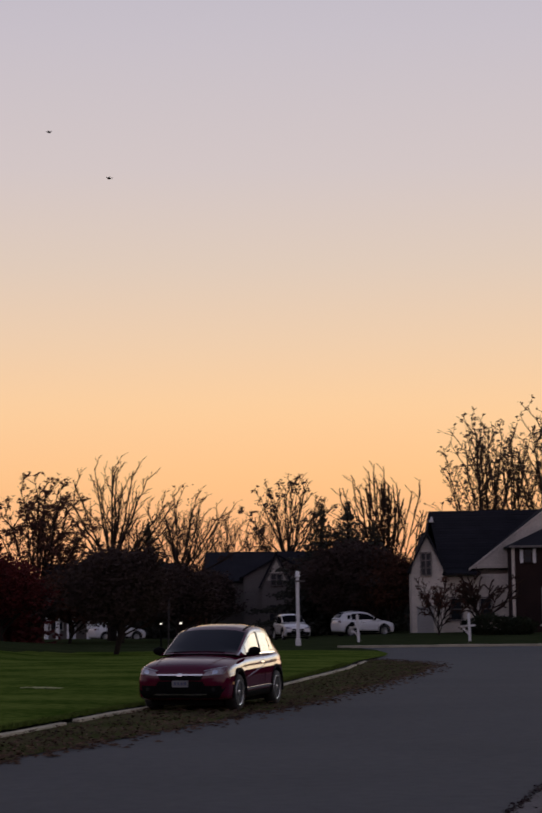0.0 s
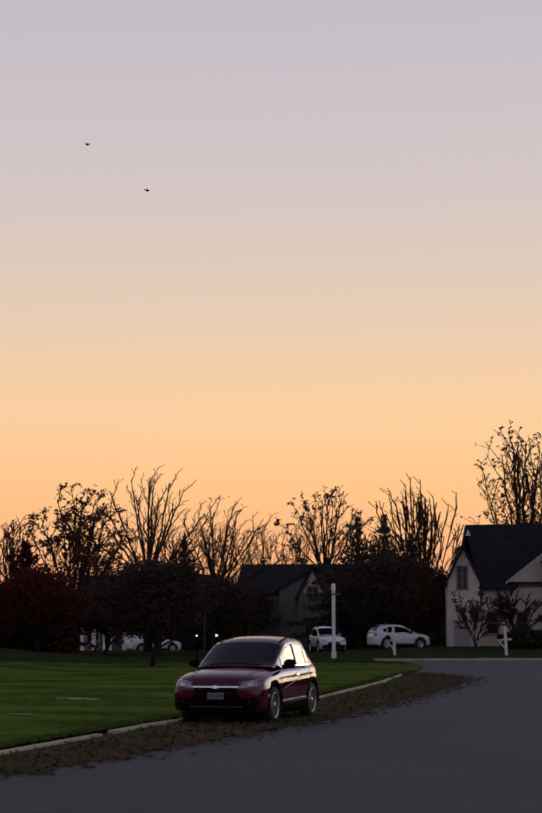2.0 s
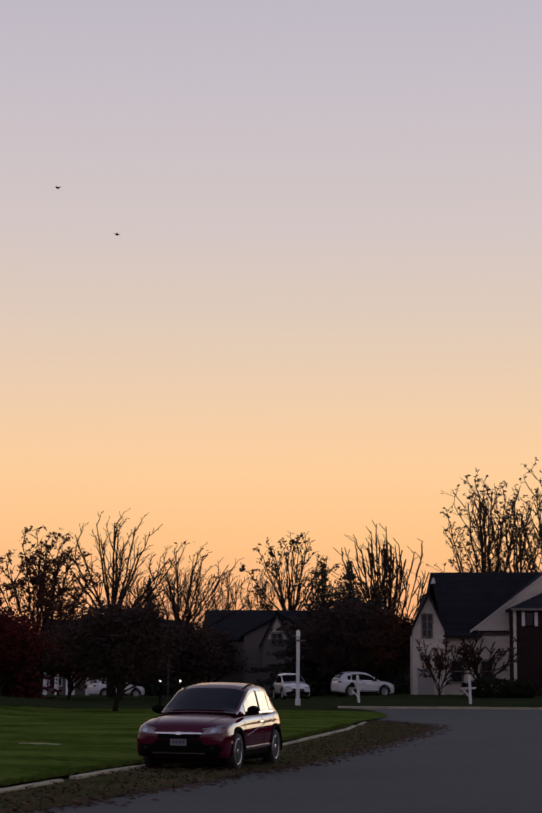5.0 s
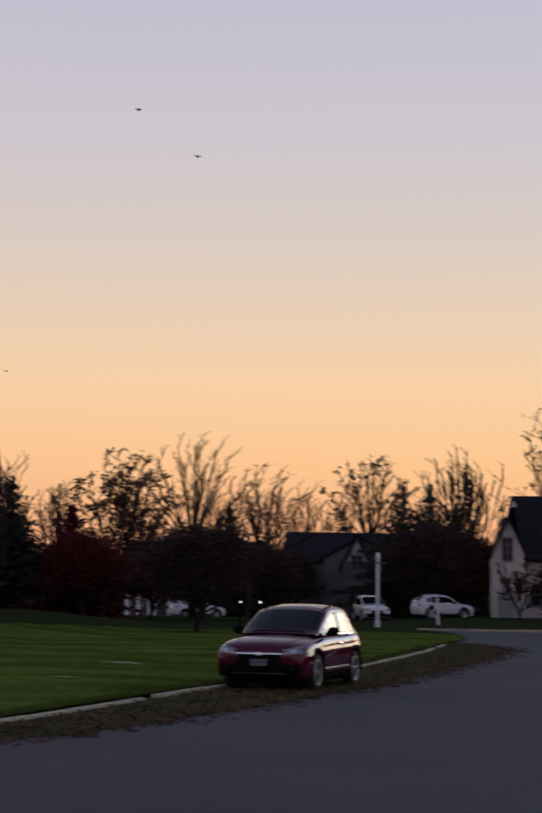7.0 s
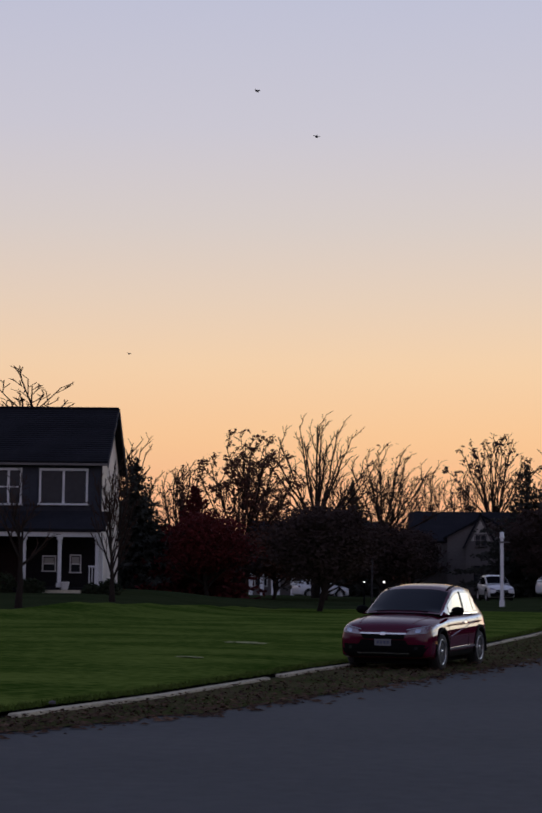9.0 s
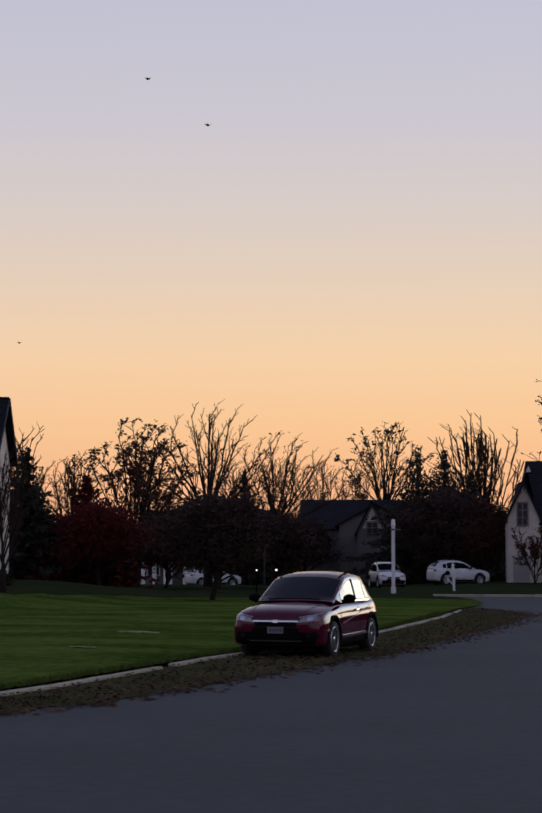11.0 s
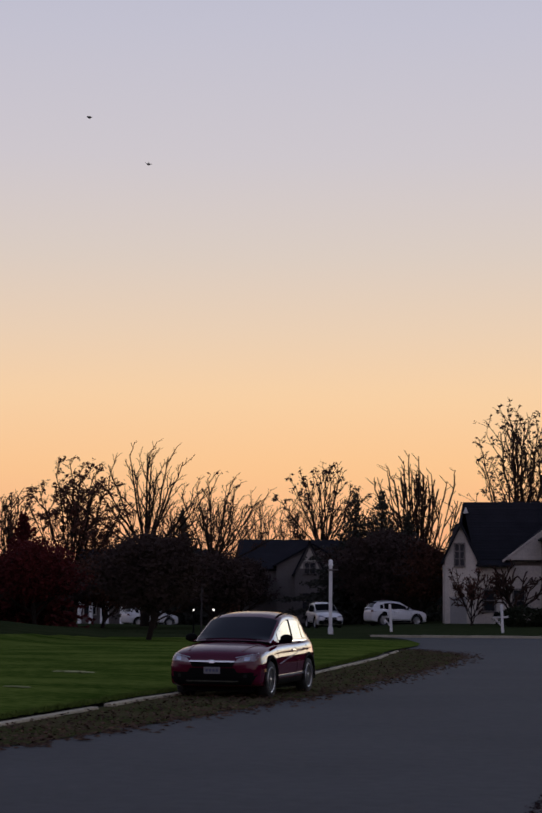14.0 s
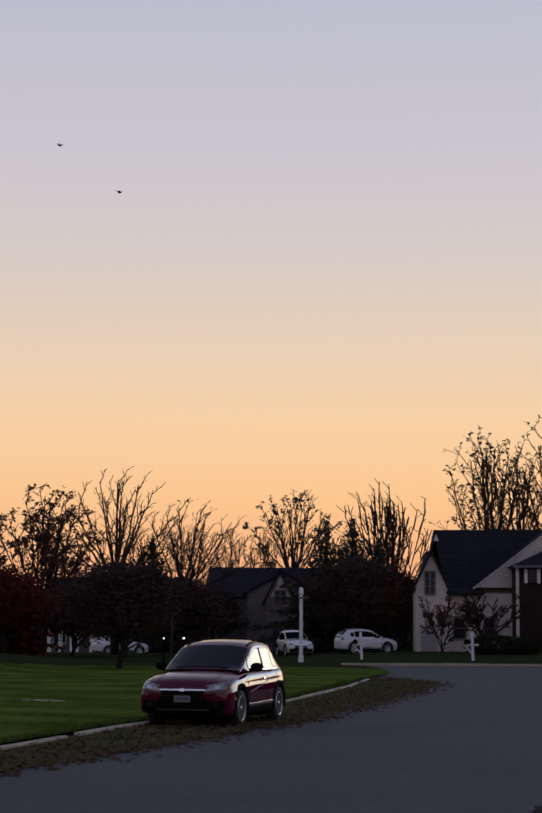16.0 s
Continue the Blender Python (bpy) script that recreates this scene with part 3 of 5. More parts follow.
crown_tree(1.5, 163.0, 0.0, 14.3, 8.4, 31, "tall tree with clumps of dry leaves on the crown's rim", 0.46, 17, 7, 3, 4, LEAF_DARK, 1000, 0.18, 0.84, 0.24, 0.12)
crown_tree(9.1, 150.0, 0.0, 14.0, 6.8, 41, "bare vase-shaped tree with many upright stems", 0.06, 24, 5, 2, 54, radius=0.06, bend=0.03, fan=(8, 18), wob=0.002, thin=0.013, rise=1.0)
crown_tree(17.7, 152.0, 0.3, 18.0, 8.6, 51, "tall half-bare tree behind a pale house", 0.25, 14, 7, 3, 32, LEAF_DARK, 1500, 0.17, 0.0, 0.28, 0.10, fan=(14, 36))
crown_tree(24.4, 157.0, 0.3, 19.6, 8.8, 52, "tall half-bare tree behind a brick house", 0.25, 14, 7, 3, 34, LEAF_DARK, 1500, 0.17, 0.0, 0.28, 0.10, fan=(14, 36))
crown_tree(20.6, 154.5, 0.3, 17.6, 5.6, 54, "tall bare tree behind a brick house", 0.2, 8, 6, 2, 55, LEAF_DARK, 250, 0.16, 0.2, 0.18, 0.12, fan=(12, 28))
crown_tree(30.0, 154.0, 0.3, 19.0, 8.6, 53, "tall half-bare tree behind a brick house", 0.25, 14, 7, 3, 34, LEAF_DARK, 1500, 0.17, 0.0, 0.28, 0.10, fan=(14, 36))
LEADER = dict(kids=(13, 4, 2), angle=29, ratio=(0.26, 0.45), up=0.06, clear=0.74, wobble=0.02, thin=0.02, stem=0.98)
tree(-26.05, 103.75, 0.6, 13.1, 4.8, 64, LEADER, "bare tree rising behind a dark house", radius=0.16)
crown_tree(-24.3, 148.0, 0.0, 10.9, 4.6, 62, "slender bare tree in the distance", 0.25, 12, 6, 3, 30, LEAF_BROWN, 200, 0.15, 0.4, 0.16)
crown_tree(-28.4, 147.0, 0.0, 13.0, 5.0, 63, "slender bare tree in the distance", 0.25, 12, 6, 2, 40, radius=0.15)
for k, (x, y, h, w) in enumerate([(-8.2, 172, 12.2, 8), (-4.4, 170, 12.4, 8), (-1.2, 176, 12.0, 8), (-13, 175, 12.0, 8), (-20, 165, 10.8, 7), (-31, 168, 10.4, 7), (6.6, 170, 11.4, 6.5)]):
    crown_tree(x, y, 0, h, w, 70 + k, "small bare tree in a distant wood", 0.2, 17, 6, 3, 2, radius=0.14, thin=0.018)
# dark masses of foliage under the skyline
DENSE = dict(FINE, kids=(12, 7, 5), clear=0.26, thin=0.015)
tree(-7.05, 81.7, 0.08, 4.8, 4.5, 81, DENSE, "low round tree with dense dark foliage on the lawn", LEAF_DARK, 24000, 0.09, 0.16, 0.13, top_only=0.28, dome=0.36)
tree(6.0, 135.0, 0.0, 7.1, 7.8, 82, dict(DENSE, clear=0.2), "round tree with dense dark foliage beside the road", LEAF_DARK, 26000, 0.13, 0.18, 0.18, top_only=0.25, dome=0.38)
tree(-14.7, 99.0, 0.4, 4.7, 4.4, 83, dict(DENSE, clear=0.12), "small tree with dark red autumn foliage", LEAF_RED, 13000, 0.10, 0.2, 0.13, top_only=0.3, dome=0.36)
conifer(-16.0, 102.6, 0.4, 6.2, 6.2, 91, "dark red pointed tree behind a wider red tree", material=LEAF_RED)
conifer(-19.55, 103.2, 0.6, 7.5, 7.0, 84, "dark spruce beside a dark house")
conifer(-10.0, 146.0, -0.2, 9.3, 8.6, 85, "dark spruce behind a round tree")
for k, (x, h, w) in enumerate([(3.85, 10.3, 10.4), (6.0, 10.6, 10.4), (8.1, 9.0, 8.0), (-0.6, 8.0, 4.0)]):
    conifer(x, 143.0 + k if x > 0 else 166.0, 0.0, h, w, 86 + k, "dark narrow spruce behind the houses")
# far woods that close the horizon; unseen stretches block low sky from the car
rw = random.Random(9)
v, f = [], []


def woods_at(az):
    """Distance of the far woods in a direction, and their height there; nearer and taller out of view."""
    near_ = step(24, 45, abs(az))
    d = 196 - 96 * near_ - 25 * step(15, 26, az) * step(95, 70, az)
    return d, (4.6 + 2.6 * near_ + 5 * step(16, 25, az) * step(110, 80, az)) * (1 + 0.28 * noise.noise((az * 0.35, 1, 0)) + 0.2 * noise.noise((az * 1.6, 3, 0)))


# the last blades thicken the unseen right side, which screens the car
for k in range(72000):
    az = rw.uniform(15, 80) if k > 52000 else rw.uniform(-180, 180) if k % 2 else rw.uniform(-34, 44)
    d, top = woods_at(az)
    d += rw.uniform(-6, 8)
    z = top * rw.random() ** 0.8
    a = Vector((rw.gauss(0, 1), rw.gauss(0, 1), rw.gauss(0, 1))).normalized()
    b = a.orthogonal().normalized()
    s, n, c = rw.uniform(0.3, 0.7) * (1.0 if abs(az) < 16 else 1.7), len(v), Vector((d * math.sin(radians(az)), d * math.cos(radians(az)), z))
    v += [c - a * s, c + b * s * 0.45, c + a * s, c - b * s * 0.45]
    f.append((n, n + 1, n + 2, n + 3))
for k in range(500):
    az = rw.uniform(-180, 180)
    d, top = woods_at(az)
    x, y = d * math.sin(radians(az)), d * math.cos(radians(az))
    n = len(v)
    v += [(x - 0.12, y, -0.2), (x + 0.12, y, -0.2), (x + 0.05, y + 0.1, top * 0.9), (x - 0.05, y + 0.1, top * 0.9), (x, y + 0.24, -0.2)]
    f += [(n, n + 1, n + 2, n + 3), (n + 1, n + 4, n + 2), (n + 4, n, n + 3)]
tagged(part("far_woods", raw(v, f), LEAF_BROWN), "dark line of distant woods along the horizon, carried on unseen to block low sky", "woods", kind="stuff")
# ---------------------------------------------------------------- houses


def lap(parent, poly, y, material, pitch=0.28, name="siding_board"):
    """Lapped boards over the outline poly (x, z) of a front wall at y, facing -y."""
    z0, z1 = min(p[1] for p in poly), max(p[1] for p in poly)
    z = z0
    while z < z1 - 0.02:
        zt, mid = min(z + pitch, z1), min(z + pitch * 0.5, z1)
        xs = []
        for (xa, za), (xb, zb) in zip(poly, poly[1:] + poly[:1]):
            if (za - mid) * (zb - mid) < 0:
                xs.append(xa + (xb - xa) * (mid - za) / (zb - za))
        if len(xs) >= 2:
            a, b = min(xs), max(xs)
            v = [(a, y - 0.028, z), (b, y - 0.028, z), (b, y - 0.006, zt), (a, y - 0.006, zt), (a, y, z), (b, y, z)]
            part(name, raw(v, [(0, 1, 2, 3), (4, 5, 1, 0)]), material, parent)
        z += pitch


def window(parent, x0, x1, z0, z1, y, lights=2, bars=1, frame=0.09, blind=False, trim=None):
    """A framed window in a front wall at y."""
    trim = trim or TRIM
    bm = bmesh.new()
    box(bm, x0 - frame, x1 + frame, y - 0.07, y + 0.05, z1, z1 + frame * 1.2)
    box(bm, x0 - frame, x0, y - 0.06, y + 0.05, z0, z1)
    box(bm, x1, x1 + frame, y - 0.06, y + 0.05, z0, z1)
    fr = part("window", bm, trim, parent, "white framed window with dark panes")
    part("sill", boxm(x0 - frame * 1.5, x1 + frame * 1.5, y - 0.12, y + 0.05, z0 - frame, z0, bevel=0.01), trim, fr)
    w = (x1 - x0) / lights
    for k in range(lights):
        a, b = x0 + k * w, x0 + (k + 1) * w
        part("pane", boxm(a + 0.03, b - 0.03, y - 0.012, y + 0.01, z0 + 0.03, z1 - 0.03), PANE, fr)
        if k:
            part("mullion", boxm(a - 0.05, a + 0.05, y - 0.055, y + 0.04, z0, z1), trim, fr)
        for q in range(bars):
            zc = z0 + (z1 - z0) * (q + 1) / (bars + 1)
            part("glazing_bar", boxm(a + 0.03, b - 0.03, y - 0.04, y + 0.02, zc - 0.03, zc + 0.03), trim, fr)
    if blind:
        part("blind", boxm(x0 + 0.04, x1 - 0.04, y - 0.02, y - 0.014, z0 + (z1 - z0) * 0.5, z1 - 0.04), CURTAIN, fr)
    return fr


def gable_roof(parent, x0, x1, y0, y1, eave, ridge, over=0.35, along="x", thick=0.18, label=""):
    """Two roof plates over the rectangle; along: the ridge's direction."""
    if along == "x":
        ym = (y0 + y1) / 2
        s = (ridge - eave) / (ym - y0)
        a = [(x0 - over, y0 - over, eave - over * s), (x1 + over, y0 - over, eave - over * s), (x1 + over, ym, ridge), (x0 - over, ym, ridge)]
        b = [(x1 + over, y1 + over, eave - over * s), (x0 - over, y1 + over, eave - over * s), (x0 - over, ym, ridge), (x1 + over, ym, ridge)]
    else:
        xm = (x0 + x1) / 2
        s = (ridge - eave) / (xm - x0)
        a = [(x0 - over, y1 + over, eave - over * s), (x0 - over, y0 - over, eave - over * s), (xm, y0 - over, ridge), (xm, y1 + over, ridge)]
        b = [(x1 + over, y0 - over, eave - over * s), (x1 + over, y1 + over, eave - over * s), (xm, y1 + over, ridge), (xm, y0 - over, ridge)]
    up = lambda q: [(x, y, z + thick) for x, y, z in q]
    return [part("roof", slab(up(q), thick), SHINGLE, parent, label) for q in (a, b)]


def shingle_rows(parent, q, rows):
    """Courses of shingles on a roof plate with the corners q (low left, low right, high right, high left)."""
    a, b, c, d = [Vector(p) for p in q]
    n = (b - a).cross(d - a).normalized()
    for k in range(rows):
        t0, t1 = k / rows, (k + 1.0) / rows
        p, r, s, u = a.lerp(d, t0), b.lerp(c, t0), b.lerp(c, t1), a.lerp(d, t1)
        v = [p + n * 0.03, r + n * 0.03, s + n * 0.006, u + n * 0.006, p, r]
        part("shingle_course", raw(v, [(0, 1, 2, 3), (4, 5, 1, 0)]), SHINGLE, parent)


# dark two-storey house with a porch
dark_house = thing("house", pose(-16.32, 77.9, -0.08, 0, 0, 6.0), "dark grey two-storey house with a white-columned front porch", "house")
G0 = 0.75
part("wall", prism([(-13, G0 - 0.6), (0, G0 - 0.6), (0, 6.6), (-13, 6.6)], 0, 8.4), SIDING_DARK, dark_house)
gw = part("gable_wall", slab([(0.004, 0, G0), (0.004, 8.4, G0), (0.004, 8.4, 6.6), (0.004, 4.2, 9.1), (0.004, 0, 6.6)], 0.1), SIDING_PALE, dark_house, "pale side wall under the gable")
roofs = gable_roof(dark_house, -13, 0, 0, 8.4, 6.6, 9.15, 0.3)
s_ = (9.15 - 6.6) / 4.2
shingle_rows(roofs[0], [(-13.3, -0.3, 6.6 - 0.3 * s_ + 0.18), (0.3, -0.3, 6.6 - 0.3 * s_ + 0.18), (0.3, 4.2, 9.33), (-13.3, 4.2, 9.33)], 26)
part("ridge_cap", boxm(-13.3, 0.32, 4.05, 4.35, 9.31, 9.38, bevel=0.02), SHINGLE, dark_house)
part("gutter_board", boxm(-13.3, 0.3, -0.42, -0.32, 6.42, 6.52, bevel=0.01), SIDING_GREY, dark_house)
for q in ([(0.3, -0.3, 6.42), (0.3, 4.2, 9.14)], [(0.3, 8.7, 6.42), (0.3, 4.2, 9.14)]):
    (xa, ya, za), (xb, yb, zb) = q
    part("rake_board", slab([(0.33, ya, za - 0.08), (0.33, yb, zb - 0.08), (0.33, yb, zb + 0.18), (0.33, ya, za + 0.18)], 0.04), SIDING_DARK, dark_house)
part("corner_board", boxm(-0.12, 0.03, -0.03, 0.1, G0, 6.45), SIDING_DARK, dark_house)
lap(part("front_siding", boxm(-13, -0.12, -0.004, 0.0, 3.9, 6.4), SIDING_DARK, dark_house), [(-13, 3.9), (-0.12, 3.9), (-0.12, 6.4), (-13, 6.4)], -0.006, SIDING_DARK, 0.2)
window(dark_house, -2.62, -0.66, 4.78, 6.2, -0.05, 2, 0)
window(dark_house, -4.55, -3.55, 4.76, 6.2, -0.05, 2, 1)
window(dark_house, -7.6, -6.4, 4.66, 6.06, -0.05, 1, 1)
for x in (-2.95, -0.45, -3.3, -4.8):
    part("shutter", boxm(x - 0.17, x + 0.17, -0.07, -0.03, 4.7, 6.06, bevel=0.01), SIDING_DARK, dark_house)
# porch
# wall and porch front are coloured as if in the porch's shade
part("porch_wall", boxm(-9.4, -0.14, -0.034, -0.008, 1.15, 3.88), PORCH_SHADE, dark_house, "boarded wall behind the porch, blackened to stand in for shade")
part("entry_wall", boxm(-8.0, -4.5, -2.6, -0.04, G0 - 0.3, 3.6, bevel=0.02), BRICK, dark_house, "dark brick entry wall")
porch = part("porch", boxm(-4.5, 0.25, -2.35, -0.04, G0 - 0.3, 1.15), PORCH_SHADE, dark_house, "raised porch with white columns")
part("porch_roof", slab([(-9.7, -2.6, 3.62), (0.45, -2.6, 3.62), (0.45, 0, 4.45), (-9.7, 0, 4.45)], 0.12), SHINGLE, dark_house)
part("porch_beam", boxm(-4.5, 0.25, -2.45, -2.2, 3.28, 3.48, bevel=0.01), TRIM, dark_house)
for x in (0.12, -1.47, -2.97):
    c = part("column", boxm(x - 0.075, x + 0.075, -2.395, -2.245, 1.15, 3.28, bevel=0.015), TRIM, dark_house, "white square porch column")
    part("base", boxm(x - 0.11, x + 0.11, -2.43, -2.21, 1.15, 1.32, bevel=0.01), TRIM, c)
    part("capital", boxm(x - 0.11, x + 0.11, -2.43, -2.21, 3.16, 3.28, bevel=0.01), TRIM, c)
part("side_column", boxm(0.0, 0.16, -0.3, -0.14, 1.0, 3.4, bevel=0.01), TRIM, dark_house)
window(dark_house, -2.45, -1.95, 1.85, 2.45, -0.05, 1, 1, 0.05, blind=True)
window(dark_house, -1.25, -0.85, 1.8, 2.5, -0.05, 1, 1, 0.05, blind=True)
part("entry_gable", prism([(-8.0, 3.6), (-4.35, 3.6), (-6.2, 5.2)], -2.72, 0.0), SIDING_GREY, dark_house, "small gable over the entry")
for q in ([(-4.15, 3.42), (-6.2, 5.2)], [(-8.25, 3.42), (-6.2, 5.2)]):
    (xa, za), (xb, zb) = q
    part("entry_rake", slab([(xa, -2.8, za), (xb, -2.8, zb), (xb, -2.8, zb + 0.14), (xa, -2.8, za + 0.14)], 0.05), TRIM, dark_house)
    part("entry_roof", slab([(xa, -2.85, za + 0.2), (xb, -2.85, zb + 0.2), (xb, 0, zb + 0.2), (xa, 0, za + 0.2)], 0.08), SHINGLE, dark_house)
part("side_rail", boxm(-0.25, 0.2, -2.36, -2.28, 2.0, 2.08), TRIM, dark_house)
for k in range(4):
    part("baluster", boxm(-0.22 + k * 0.12, -0.18 + k * 0.12, -2.34, -2.30, 1.15, 2.0), TRIM, dark_house)
part("front_door", boxm(-4.4, -3.5, -0.08, -0.034, 1.15, 3.15, bevel=0.01), BRICK, dark_house)
part("step", boxm(-2.2, -0.5, -2.75, -2.3, 0.72, 1.04, bevel=0.02), CONCRETE, dark_house, "pale porch step")
part("step", boxm(-2.2, -0.5, -3.1, -2.75, 0.66, 0.93, bevel=0.02), CONCRETE, dark_house)
planter = thing("planter", dark_house.matrix_basis @ pose(-1.2, -2.52, 1.04), "small pale pot on a porch step", "planter")
part("pot", lathe([(0.12, 0), (0.16, 0.1), (0.2, 0.32), (0.22, 0.34), (0.19, 0.35)], 14), TRIM, planter)
part("soil", lathe([(0.18, 0.3), (0.17, 0.36)], 12), DIRT, planter)
bush(-15.5, 75.9, 0.62, 1.0, 0.9, 0.8, 301, "dark shrub at the porch", HEDGE_LEAF, 1500, 0.08)
bush(-18.5, 74.45, 0.66, 1.2, 0.8, 0.75, 304, "dark shrub at the porch", HEDGE_LEAF, 1500, 0.08)
bush(-16.1, 75.4, 0.64, 0.7, 0.6, 0.6, 305, "dark shrub at the porch", HEDGE_LEAF, 1200, 0.08)
bush(-19.9, 74.2, 0.70, 1.8, 1.1, 1.0, 302, "dark shrub at the porch", HEDGE_LEAF, 1500, 0.08)
bush(-21.8, 74.0, 0.72, 1.8, 1.1, 1.1, 303, "dark shrub at the porch", HEDGE_LEAF, 1500, 0.08)
tree(-16.1, 63.0, 0.4, 5.2, 2.0, 311, dict(FINE, kids=(9, 4, 2), clear=0.4, thin=0.016), "young bare tree on the lawn before a dark house", radius=0.15)
tree(-14.3, 70.8, 0.45, 5.9, 1.7, 312, dict(TALL, kids=(14, 6, 4), clear=0.3, thin=0.02), "young bare tree beside the house corner", radius=0.14)

# pale house with a steep gable, and its brick wing
pale = thing("house", pose(0, 0, 0), "pale-sided house with a steep front gable and a dark roof", "house")
part("wall", prism([(10.65, 0.1), (19.5, 0.1), (19.5, 5.1), (10.65, 5.1)], 130.0, 138.5), SIDING_PALE, pale)
part("roof", slab([(12.0, 129.6, 4.95), (21.0, 129.6, 4.95), (21.0, 134.2, 9.35), (11.55, 134.2, 9.25)], 0.15), SHINGLE, pale)
part("roof", slab([(11.0, 138.9, 4.8), (10.5, 129.6, 4.8), (11.55, 134.2, 9.25)], 0.15), SHINGLE, pale)
part("roof", slab([(21.0, 138.9, 4.8), (11.0, 138.9, 4.8), (11.55, 134.2, 9.25), (21.0, 134.2, 9.35)], 0.15), SHINGLE, pale)
shingle_rows(pale, [(12.0, 129.59, 4.96), (21.0, 129.59, 4.96), (21.0, 134.19, 9.36), (11.55, 134.19, 9.26)], 22)
fg = part("front_gable", prism([(9.75, 0.2), (12.0, 0.2), (12.0, 4.9), (10.87, 7.3), (9.75, 4.9)], 128.0, 130.2), SIDING_PALE, pale, "steep pale gable with a dark window")
lap(fg, [(9.75, 2.5), (12.0, 2.5), (12.0, 4.9), (10.87, 7.25), (9.75, 4.9)], 127.996, SIDING_PALE, 0.26)
part("gable_roof", slab([(9.75, 131, 4.6), (9.4, 127.7, 4.6), (10.87, 127.7, 7.55), (10.87, 133, 7.55)], 0.14), SHINGLE, pale)
part("gable_roof", slab([(12.2, 127.7, 4.7), (12.2, 133, 4.7), (10.87, 133, 7.55), (10.87, 127.7, 7.55)], 0.14), SHINGLE, pale)
window(pale, 10.42, 11.12, 4.42, 6.0, 127.95, 2, 2, 0.05, trim=SIDING_GREY)
part("garage_door", boxm(10.1, 11.25, 127.92, 128.0, 0.35, 2.25, bevel=0.01), DOOR_PAINT, pale, "pale panelled door")
for k in range(4):
    part("door_panel", boxm(10.16, 11.19, 127.90, 127.925, 0.42 + k * 0.46, 0.82 + k * 0.46, bevel=0.008), DOOR_PAINT, pale)
part("chimney_vent", prism([(11.5, 8.4), (11.85, 8.4), (11.68, 8.85)], 133.0, 133.5), TRIM, pale, "small pale roof vent")
part("porch_roof", slab([(11.9, 127.9, 4.55), (14.6, 127.9, 4.55), (14.6, 130.1, 5.05), (11.9, 130.1, 5.05)], 0.14), SHINGLE, pale)
part("front_wall", boxm(12.0, 18.2, 128.7, 130.0, 0.2, 4.5), SIDING_PALE, pale)
lap(pale, [(12.05, 0.5), (18.2, 0.5), (18.2, 4.45), (12.05, 4.45)], 128.695, SIDING_PALE, 0.26)
window(pale, 12.5, 13.3, 1.3, 2.8, 128.65, 1, 1, 0.08, trim=SIDING_GREY)
window(pale, 14.6, 15.4, 1.3, 2.8, 128.65, 1, 1, 0.08, trim=SIDING_GREY)
mg = part("wide_gable", prism([(14.1, 4.9), (25.3, 4.9), (19.7, 9.15)], 128.6, 133.0), SIDING_PALE, pale, "wide pale gable")
part("wide_gable_roof", slab([(13.8, 134, 4.85), (13.8, 128.5, 4.85), (19.7, 128.5, 9.35), (19.7, 134, 9.35)], 0.14), SHINGLE, pale)
part("wide_gable_roof", slab([(25.6, 128.5, 4.85), (25.6, 134, 4.85), (19.7, 134, 9.35), (19.7, 128.5, 9.35)], 0.14), SHINGLE, pale)
part("rake_board", slab([(13.85, 128.49, 4.72), (19.7, 128.49, 9.18), (19.7, 128.49, 9.36), (13.85, 128.49, 4.9)], 0.02), SIDING_PALE, pale)
lap(mg, [(14.2, 4.95), (25.2, 4.95), (19.7, 9.1)], 128.596, SIDING_PALE, 0.26)

brick = thing("house", pose(0, 0, 0), "dark red brick house wing with white shutters and a garage", "house")
part("wall", prism([(16.6, 0.1), (27.5, 0.1), (27.5, 6.5), (16.6, 6.5)], 125.6, 128.55), BRICK, brick)
part("corner_board", boxm(16.5, 16.7, 125.52, 125.7, 0.3, 6.3, bevel=0.01), SIDING_PALE, brick)
part("roof", slab([(16.3, 125.2, 6.35), (27.9, 125.2, 6.35), (25.0, 128.5, 8.4), (20.7, 128.5, 8.4)], 0.14), SHINGLE, brick)
part("roof", slab([(16.3, 128.6, 6.35), (16.3, 125.2, 6.35), (20.7, 128.5, 8.4)], 0.14), SHINGLE, brick)
part("gutter_board", boxm(16.3, 27.9, 125.08, 125.2, 6.2, 6.36, bevel=0.01), SIDING_GREY, brick)
for x in (17.62, 19.95, 22.4):
    window(brick, x - 0.26, x + 0.26, 5.2, 6.1, 125.55, 1, 1, 0.06, trim=BRICK)
    for q in (-0.44, 0.44):
        part("shutter", boxm(x + q - 0.11, x + q + 0.11, 125.5, 125.57, 5.15, 6.12, bevel=0.01), TRIM, brick, "pale shutter")
part("door_surround", prism([(18.5, 0.9), (19.3, 0.9), (19.3, 3.4), (19.12, 3.8), (18.9, 3.95), (18.68, 3.8), (18.5, 3.4)], 125.5, 125.6), DOOR_PAINT, brick, "arched pale door surround")
part("front_door", boxm(18.66, 19.14, 125.46, 125.52, 0.95, 3.2, bevel=0.01), SIDING_GREY, brick)
